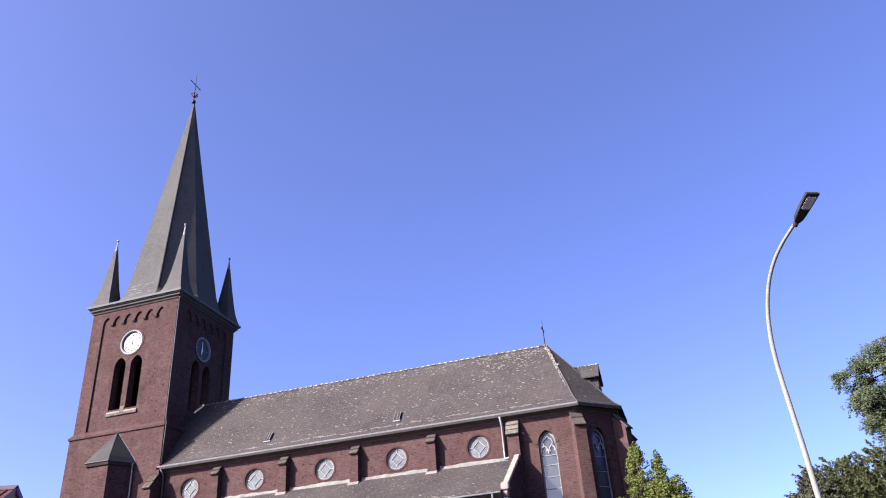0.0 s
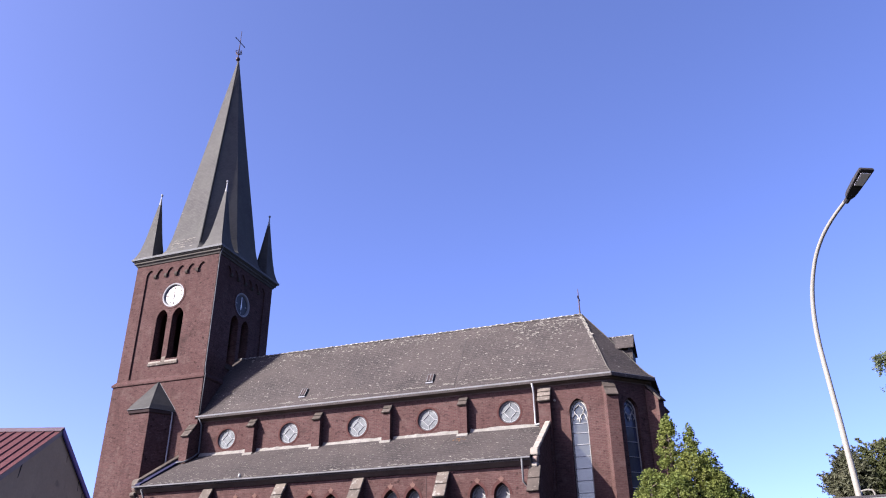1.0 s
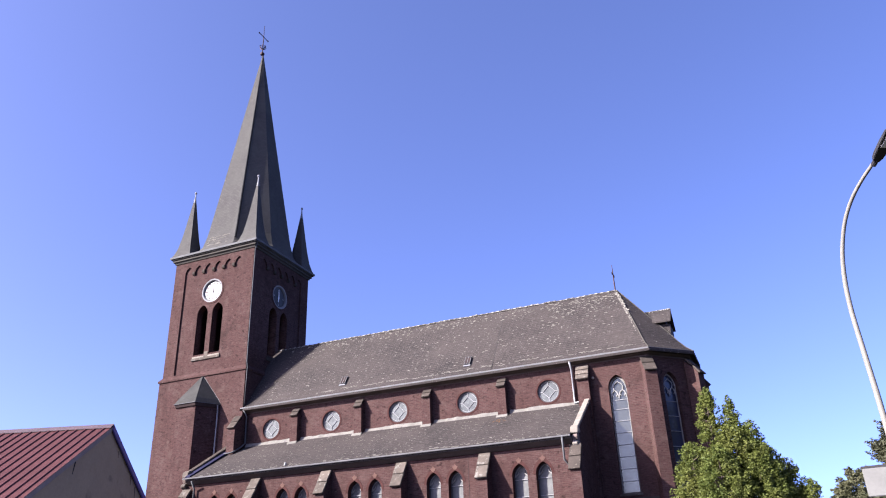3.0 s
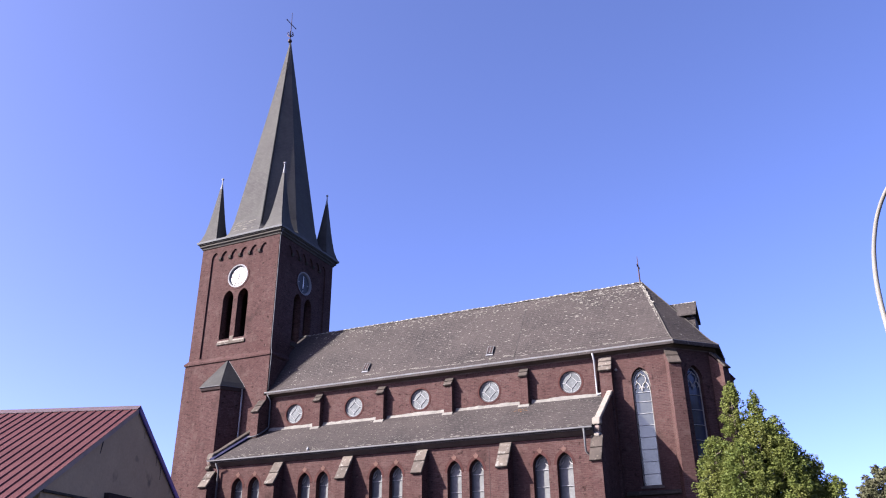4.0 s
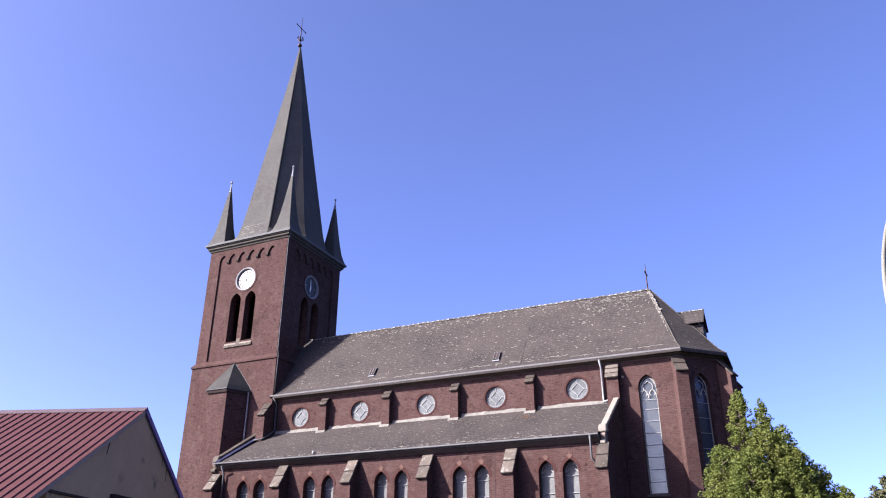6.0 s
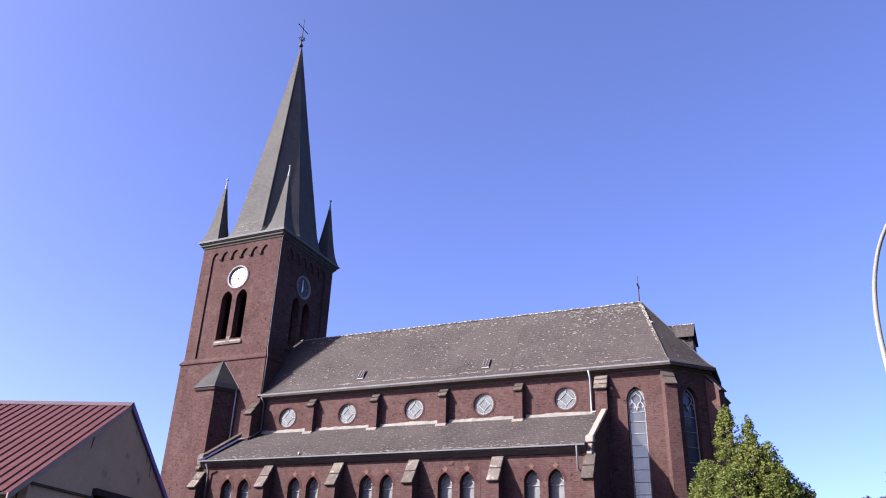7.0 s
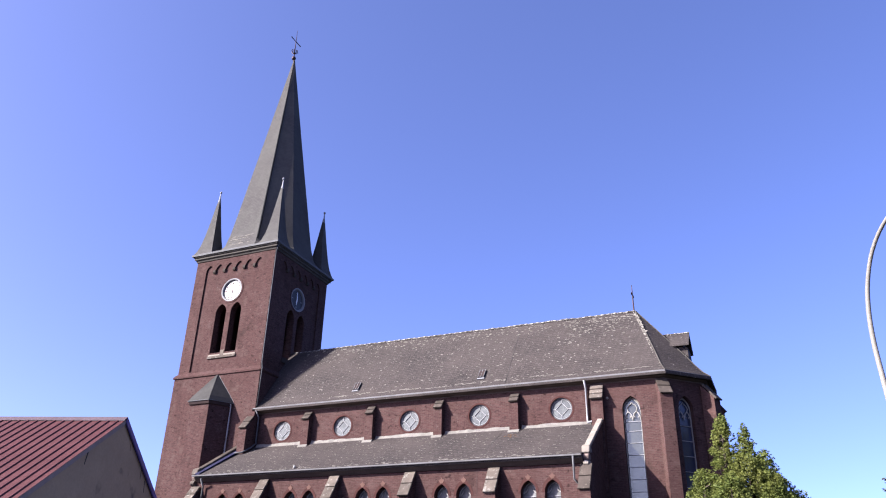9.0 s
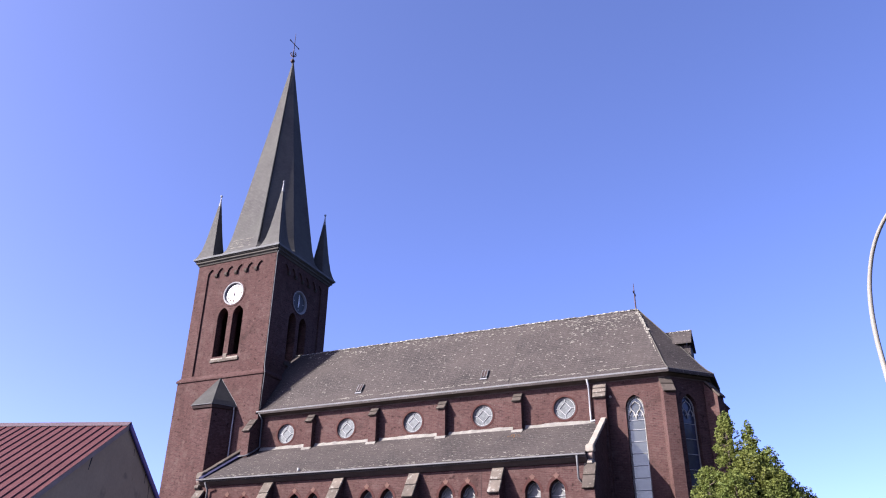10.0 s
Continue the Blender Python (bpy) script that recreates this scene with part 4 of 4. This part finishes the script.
# ---- house with red metal roof ----
HA = Vector((-24.06, 22.62, 8.40))
hr, hg = Vector((-0.945, -0.327, 0)).normalized(), Vector((-0.327, 0.945, 0)).normalized()
house = thing("house", "grey rendered house with a ribbed red metal roof", "house", place=(HA.x, HA.y, 0))
H = lambda a, s, z: tuple(hr * a + hg * s + Vector((0, 0, z)))
LEN, PITCH, WALL = 15.0, 0.655, 5.4
apex = HA.z - 0.07


def hz(s, drop=0.0):
    return apex - PITCH * abs(s) - drop


wall = Geo()
gable = [(-WALL, 0), (WALL, 0), (WALL, hz(WALL, 0.09)), (0, hz(0, 0.09)), (-WALL, hz(WALL, 0.09))]
opening = [(-1.40, 3.2), (4.6, 3.2), (4.6, 4.62), (-1.40, 4.62)]
wall.plate(lambda u, z, dd: Vector(H(-0.03 + dd, u, z)), 0, 0.3, gable, [opening])
part("gable_wall", wall, RENDER, house, "grey cement rendered gable with cracks")
part("back_wall", Geo().plate(lambda u, z, dd: Vector(H(LEN - 0.3 + dd, u, z)), 0, 0.3, gable), RENDER, house)
for s in (-1, 1):
    part("side_wall", Geo().loft([[H(a, s * w, z) for a, w in ((0.36, WALL), (LEN - 0.3, WALL), (LEN - 0.3, WALL - 0.3), (0.36, WALL - 0.3))] for z in (0, hz(WALL, 0.3))]), RENDER, house)
part("ledge", Geo().loft([[H(-0.12, s, z) for s in (-5.4, -1.45)] + [H(0.0, s, z) for s in (-1.45, -5.4)] for z in (4.48, 4.56)]), OLD_STONE, house, "thin dark weathered ledge")
part("lintel", Geo().loft([[H(a, s, z) for a, s in ((-0.22, -1.5), (-0.22, 4.75), (0.3, 4.75), (0.3, -1.5))] for z in (4.62, 4.86)]), SOFFIT, house, "dark timber lintel over a wide opening")
for s in (0.9, 2.8):
    part("opening_post", Geo().loft([[H(a, s + ds, z) for a, ds in ((0.1, -0.07), (0.1, 0.07), (0.28, 0.07), (0.28, -0.07))] for z in (3.2, 4.62)]), SOFFIT, house)
part("opening_panel", Geo().loft([[H(a, s, z) for a, s in ((0.3, -1.4), (0.3, 4.6), (0.36, 4.6), (0.36, -1.4))] for z in (3.2, 4.62)]), BARK, house, "dark boarded infill")
for a, b, w in (((-2.18, 6.62), (-2.26, 6.15), 0.04), ((2.75, 6.35), (2.82, 5.85), 0.025), ((2.25, 6.72), (2.30, 6.35), 0.02), ((0.9, 7.5), (0.95, 7.25), 0.015)):
    part("crack", Geo().plate(lambda u, z, dd: Vector(H(-0.038 + dd, u, z)), 0, 0.02, [(a[0] - w, a[1]), (a[0] + w, a[1]), (b[0] + w * 0.4, b[1]), (b[0] - w * 0.4, b[1])]), SOFFIT, house)
# ribbed sheets, each one a trough and a rib from ridge to eaves
EAVE, PW = 6.45, 0.375
for s in (-1, 1):
    sheet = Geo()
    line = [(0.0, 0.0), (0.20, 0.0), (0.235, 0.050), (0.290, 0.050), (0.335, 0.0), (PW + 0.012, 0.004)]
    rows = [[H(a, s * q, hz(q) + l) for a, l in line] + [H(a, s * q, hz(q) + l - 0.012) for a, l in line[::-1]] for q in (0.04, EAVE)]
    sheet.loft(rows)
    sheet_mesh = sheet.mesh("roof_sheet")
    sheet_mesh.materials.append(RED_METAL)
    roof = part("metal_roof", Geo().loft([[H(a, s * q, hz(q) - d) for q, d in ((0.04, 0.02), (EAVE, 0.02), (EAVE, 0.07), (0.04, 0.07))] for a in (-0.05, LEN - 0.05)]), SOFFIT, house, "ribbed red sheet metal roof")
    for i in range(int(LEN / PW)):
        ob = part("roof_sheet", sheet_mesh, RED_METAL, roof)
        ob.location = hr * (-0.12 + i * PW)
    edge = ((-0.15, -0.15), (-0.15, 0.08), (-0.03, 0.08), (-0.03, 0.06), (-0.08, 0.06), (-0.08, -0.15)) if s > 0 else ((-0.105, -0.24), (-0.105, -0.015), (-0.06, -0.015), (-0.06, -0.24))
    part("verge_trim", Geo().loft([[H(a, s * q, hz(q) + dz) for a, dz in edge] for q in (0.0, EAVE)]), PURPLE if s > 0 else VERGE, house, "blue-purple verge trim" if s > 0 else "grey weathered verge board")
part("ridge_cap", Geo().loft([[H(a, s, hz(s) + 0.06 + l) for s, l in ((-0.22, 0.0), (0, 0.03), (0.22, 0.0), (0.22, -0.03), (0, 0.0), (-0.22, -0.03))] for a in (-0.15, LEN)]), CAP_METAL, house, "red metal ridge cap")

# ---- street lamp with sign ----
LD = 13.0
laz = radians(7.34)
base = Vector((LD * math.sin(laz), LD * math.cos(laz), 0))
side = Vector((math.cos(laz), -math.sin(laz), 0))
lamp = thing("street_lamp", "pale galvanised street lamp with a curved neck and dark flat head", "street lamp", place=tuple(base))
away = Vector((math.sin(laz), math.cos(laz), 0))
path, rad = [(0, 0, 0)], [0.075]
for z, off, r in ((0.6, 0, 0.075), (0.62, 0, 0.054), (2.5, 0, 0.048), (4.2, -0.02, 0.043), (5.2, -0.045, 0.039), (5.6, -0.045, 0.038), (6.0, -0.02, 0.037), (6.4, 0.04, 0.034), (6.75, 0.13, 0.032), (7.05, 0.24, 0.031), (7.35, 0.40, 0.030), (7.62, 0.60, 0.028), (7.86, 0.82, 0.027), (7.94, 0.91, 0.027)):
    lat = off / (1 + 1.2 * off / LD)
    path.append(tuple(side * lat - away * 1.2 * lat + Vector((0, 0, 1.6 + (z - 1.6) * (1 - 1.2 * lat / LD)))))
    rad.append(r)
smooth_path, smooth_rad = [], []
for i in range(len(path) - 1):
    p0, p1, p2, p3 = (Vector(path[min(max(i + k, 0), len(path) - 1)]) for k in (-1, 0, 1, 2))
    for q in range(4 if i > 4 else 1):
        t = q / 4
        smooth_path.append(0.5 * (2 * p1 + (p2 - p0) * t + (2 * p0 - 5 * p1 + 4 * p2 - p3) * t * t + (3 * p1 - p0 - 3 * p2 + p3) * t ** 3))
        smooth_rad.append(rad[i] + (rad[i + 1] - rad[i]) * t)
smooth_path.append(Vector(path[-1]))
smooth_rad.append(rad[-1])
part("pole", Geo().tube(smooth_path, smooth_rad, 14), LAMP_GREY, lamp, "tapered pole with a curved neck", smooth=True)
hp = Vector(path[-1])
hdir = (side * 0.44 - away * 0.70 + Vector((0, 0, 0.28))).normalized()
hw2 = hdir.cross(Vector((0, 0, 1))).normalized()
hn = hw2.cross(hdir).normalized()
HP = lambda a, b, c: tuple(hp + hdir * a + hw2 * b + hn * c)
head = part("lamp_head", Geo().loft([[HP(a, -w, -0.035), HP(a, w, -0.035), HP(a, w * 0.9, t), HP(a, -w * 0.9, t)] for a, w, t in ((-0.02, 0.040, 0.03), (0.04, 0.074, 0.04), (0.12, 0.088, 0.045), (0.34, 0.106, 0.045), (0.56, 0.118, 0.03), (0.585, 0.118, 0.015))]), HEAD_GREY, lamp, "flat dark lamp head", bevel=0.008)
part("lens", Geo().loft([[HP(0.28, -0.068, c), HP(0.28, 0.068, c), HP(0.52, 0.076, c), HP(0.52, -0.076, c)] for c in (-0.048, -0.033)]), LENS, head, "clear LED lens")
part("collar", Geo().tube([HP(-0.10, 0, 0), HP(0.06, 0, 0)], 0.042, 10), HEAD_GREY, head)
part("sign_panel", Geo().loft([[tuple(side * u + Vector((-0.10 * math.sin(laz), -0.10 * math.cos(laz), 0)) + Vector((0, d, z))) for d, z in ((-0.02, 2.70), (-0.02, 3.12), (0.02, 3.12), (0.02, 2.70))] for u in (-0.48, 0.42)]), SIGN, lamp, "white blade sign", bevel=0.012)
part("sign_rim", Geo().loft([[tuple(side * u - away * 0.10 + Vector((0, d, z))) for d, z in ((-0.028, 3.10), (-0.028, 3.128), (0.028, 3.128), (0.028, 3.10))] for u in (-0.485, 0.425)]), HEAD_GREY, lamp, "dark rim along the sign's upper edge")
part("sign_bracket", Geo().tube([tuple(side * u - away * 0.07 + Vector((0, 0, z))) for u, z in ((0.03, 3.20), (0.13, 3.215), (0.185, 3.20), (0.20, 3.15), (0.20, 3.05))], 0.012, 6), LAMP_GREY, lamp, "bent metal sign bracket")
for z in (2.86, 3.02):
    part("clamp", Geo().tube([(0, 0, z - 0.02), (0, 0, z + 0.02)], 0.085, 12), HEAD_GREY, lamp)

# ---- trees ----
def leaf_cards(geo_v, geo_f, centre, spread, count, size, rnd, flat=1.0, long=1.0):
    for _ in range(count):
        while True:
            d = Vector((rnd.uniform(-1, 1), rnd.uniform(-1, 1), rnd.uniform(-1, 1)))
            if d.length_squared < 1:
                break
        p = centre + Vector((d.x * spread, d.y * spread, d.z * spread * flat))
        s = size * rnd.uniform(0.6, 1.25)
        u = Vector((rnd.gauss(0, 1), rnd.gauss(0, 1), rnd.gauss(0, 0.6))).normalized()
        w = u.cross(Vector((rnd.gauss(0, 1), rnd.gauss(0, 1), rnd.gauss(0, 1))))
        if w.length < 1e-3:
            continue
        w.normalize()
        n0 = u.cross(w)
        k = len(geo_v)
        geo_v += [tuple(p - u * s * long), tuple(p + w * s * 0.5 + n0 * s * 0.12), tuple(p + u * s * long), tuple(p - w * s * 0.5 + n0 * s * 0.12)]
        geo_f += [(k, k + 1, k + 2), (k, k + 2, k + 3)]


def shoot_cards(v, f, foot, way, length, width, count, size, rnd):
    """A finger of needles: leaf cards along a short upturned twig, thinner towards its tip."""
    for k in range(5):
        leaf_cards(v, f, foot + way * (length * k / 4), width * (1 - 0.13 * k), count // 5, size, rnd, 1.0, 1.4)


def leaf_mesh(name, v, f, material):
    me = bpy.data.meshes.new(name)
    me.from_pydata(v, [], f)
    me.materials.append(material)
    return me


def lobed_tree(place, seed, lobes, clump, leaf, per_clump, density, material, label, trunk_r=0.12, fork=1.4, tall=0.9, shoot=0.0):
    """A tree whose crown is a union of lobes; each lobe: (x, y) of its axis and rows of (height, radius)."""
    rnd = random.Random(seed)
    tree = thing("tree", label, "tree", place=place)
    wood = Geo().tube([(0, 0, 0), (0.02, 0.01, fork * 0.5), (0, 0, fork)], [trunk_r * 1.35, trunk_r * 1.05, trunk_r], 9)
    v, f = [], []
    for (lx, ly), rows in lobes:
        zs, rs = [r[0] for r in rows], [r[1] for r in rows]
        low, top = zs[0], zs[-1]
        stem = [(0, 0, fork - 0.1), (lx * 0.55, ly * 0.55, fork + (low + 0.3 * (top - low) - fork) * 0.5), (lx, ly, low + 0.45 * (top - low)), (lx, ly, top - 0.06)]
        wood.tube(stem, [trunk_r * 0.75, trunk_r * 0.5, trunk_r * 0.3, 0.01], 6)
        area = sum(math.pi * (rs[i] + rs[i + 1]) * math.hypot(zs[i + 1] - zs[i], rs[i + 1] - rs[i]) for i in range(len(zs) - 1))
        count = int(area / (clump * clump) * density)
        for i in range(count):
            while True:
                z = rnd.uniform(low, top)
                if rnd.random() * max(rs) < float(np.interp(z, zs, rs)) + 0.05:
                    break
            r = float(np.interp(z, zs, rs)) * math.sqrt(rnd.uniform(0.30, 1.0)) * rnd.uniform(0.85, 1.10)
            az = rnd.uniform(0, 2 * math.pi)
            p = Vector((lx + r * math.cos(az), ly + r * math.sin(az), z))
            leaf_cards(v, f, p, clump * rnd.uniform(0.55, 1.1), per_clump, leaf, rnd, tall)
            if shoot and r > 0.6 * float(np.interp(z, zs, rs)):
                way = Vector((math.cos(az) * 0.8, math.sin(az) * 0.8, rnd.uniform(0.3, 1.0))).normalized()
                shoot_cards(v, f, p + way * clump * 0.5, way, shoot * rnd.uniform(0.6, 1.2), 0.10, 40, leaf, rnd)
            if i % 6 == 0 and r > 0.2:
                q = Vector((lx, ly, max(low - 0.2, z - 0.8 * r)))
                wood.tube([q, q.lerp(p, 0.55) - Vector((0, 0, 0.05)), p], [0.028, 0.018, 0.005], 5)
    part("trunk", wood, BARK, tree)
    part("crown", leaf_mesh("crown", v, f, material), material, tree)
    return tree


lobed_tree((-1.0, 26.0, 0), 3, [
    ((-0.62, 0.0), [(4.6, 0.62), (5.6, 0.46), (6.6, 0.34), (7.3, 0.18), (7.6, 0.05)]),
    ((0.02, 0.1), [(4.6, 0.66), (5.5, 0.50), (6.3, 0.30), (6.9, 0.15), (7.2, 0.05)]),
    ((0.55, 0.0), [(4.2, 0.60), (5.2, 0.50), (5.9, 0.28), (6.3, 0.06)]),
    ((1.0, 0.05), [(3.6, 0.50), (4.6, 0.42), (5.2, 0.24), (5.5, 0.06)]),
    ((0.0, 0.0), [(1.5, 1.3), (2.4, 1.9), (3.2, 1.95), (4.0, 1.70), (4.8, 1.30), (5.5, 0.85), (6.3, 0.30)]),
    ((-1.35, 0.1), [(2.2, 0.8), (3.6, 0.80), (4.8, 0.66), (5.4, 0.48), (5.9, 0.12)]),
    ((-0.5, -1.0), [(2.0, 0.9), (3.5, 1.0), (4.6, 0.7), (5.5, 0.2)]),
    ((0.75, -0.4), [(2.0, 0.7), (3.6, 0.72), (4.6, 0.50), (5.5, 0.12)]),
    ((1.25, 0.1), [(2.2, 0.5), (3.4, 0.50), (4.2, 0.30), (4.6, 0.08)]),
    ((1.42, 0.2), [(3.4, 0.30), (4.4, 0.30), (4.8, 0.20), (5.05, 0.04)]),
    ((1.85, 0.1), [(2.8, 0.40), (3.8, 0.40), (4.25, 0.28), (4.5, 0.05)]),
], 0.15, 0.045, 42, 0.60, LEAF, "young broadleaf tree with yellow-green leaves in an upright crown", tall=1.1)


def pine(place, seed, height, first, reach, tiers, material, label, droop=0.0, long_boughs=()):
    """Whorls of boughs with needle tufts; droop lets the boughs hang and trail tassels, else their ends carry upturned shoots."""
    rnd = random.Random(seed)
    tree = thing("tree", label, "tree", place=place)
    wood = Geo().tube([(0, 0, 0), (0.1, 0.05, height * 0.5), (0.0, 0.0, height * 0.97)], [0.28, 0.18, 0.03], 9)
    v, f = [], []
    boughs = list(long_boughs)
    for i in range(tiers):
        t = (i + 0.5) / tiers
        boughs.append((first + (height - first) * t, i * 2.39996 + rnd.uniform(-0.5, 0.5),
                       reach * (math.sin(math.pi * min(1, 0.30 + 0.72 * t)) ** 0.8) * rnd.uniform(0.65, 1.05)))
    for z, az, r in boughs:
        dv = Vector((math.cos(az), math.sin(az), 0))
        a, b, c = Vector((0, 0, z)), dv * r * 0.5 + Vector((0, 0, z + 0.05 * r)), dv * r + Vector((0, 0, z + (0.22 - droop) * r))
        wood.tube([a, b, c], [0.07, 0.05, 0.012], 5)
        for j in range(int(3 + r * (6.0 if droop else 3.8))):
            s = rnd.uniform(0.25, 1.05)
            p = (a.lerp(b, s * 2) if s < 0.5 else b.lerp(c, s * 2 - 1))
            off = Vector((-dv.y, dv.x, 0)) * rnd.gauss(0, 0.28 * r * (1.1 - s * 0.6)) + Vector((0, 0, rnd.uniform(-0.05, 0.22)))
            leaf_cards(v, f, p + off, rnd.uniform(0.24, 0.46), 90, 0.045 if droop else 0.06, rnd, 0.5, 1.7)
            if droop:
                shoot_cards(v, f, p + off, (dv * 0.35 + Vector((0, 0, -1))).normalized(), rnd.uniform(0.25, 0.6), 0.11, 40, 0.05, rnd)
            elif s > 0.6:
                way = (dv * 0.8 + Vector((rnd.gauss(0, 0.3), rnd.gauss(0, 0.3), 0.6))).normalized()
                shoot_cards(v, f, p + off, way, rnd.uniform(0.3, 0.6), 0.11, 45, 0.06, rnd)
    part("trunk", wood, BARK, tree)
    part("crown", leaf_mesh("crown", v, f, material), material, tree)
    return tree


pine((12.0, 37.0, 0), 11, 13.7, 8.6, 4.0, 130, NEEDLE, "tall conifer with drooping green boughs", droop=0.30,
     long_boughs=((11.95, 3.10, 4.8), (12.15, 3.25, 4.2), (11.7, 3.02, 4.1), (10.85, 3.16, 4.6), (11.0, 3.0, 4.0), (10.6, 3.28, 4.0), (9.9, 3.2, 4.0), (9.6, 3.05, 3.8), (9.2, 3.3, 3.9), (12.7, 3.05, 3.5), (13.1, 3.2, 3.0)))
lobed_tree((9.35, 42.0, 0), 21, [
    ((0.0, 0.0), [(1.5, 2.4), (4.0, 3.2), (6.0, 2.9), (7.7, 2.3), (8.8, 1.3), (9.4, 0.2)]),
    ((-2.2, 0.2), [(3.0, 1.6), (5.5, 1.9), (7.8, 1.4), (9.2, 0.2)]),
    ((-2.9, -0.3), [(2.5, 0.9), (5.0, 1.1), (7.0, 0.7), (8.0, 0.1)]),
    ((2.4, 0.0), [(3.0, 1.6), (6.0, 1.9), (8.4, 1.3), (9.7, 0.2)]),
    ((4.4, 0.2), [(3.0, 1.4), (6.0, 1.8), (8.6, 1.2), (10.1, 0.2)]),
], 0.30, 0.075, 46, 0.75, DARK_LEAF, "broad dull green pine with upturned shoots", 0.22, 1.8, shoot=0.45)
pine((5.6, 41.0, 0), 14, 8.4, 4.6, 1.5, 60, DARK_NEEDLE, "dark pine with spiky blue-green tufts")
lobed_tree((3.1, 36.0, 0), 33, [
    ((0.0, 0.0), [(1.5, 0.9), (3.1, 1.2), (4.6, 1.0), (5.4, 0.5), (5.8, 0.1)]),
    ((0.72, 0.1), [(2.3, 0.65), (4.2, 0.85), (5.3, 0.5), (5.75, 0.08)]),
    ((-0.64, 0.0), [(1.9, 0.55), (3.9, 0.6), (4.8, 0.35), (5.15, 0.08)]),
], 0.21, 0.06, 40, 0.65, OLIVE_LEAF, "small round grey-green tree", 0.14, 1.4, shoot=0.22)
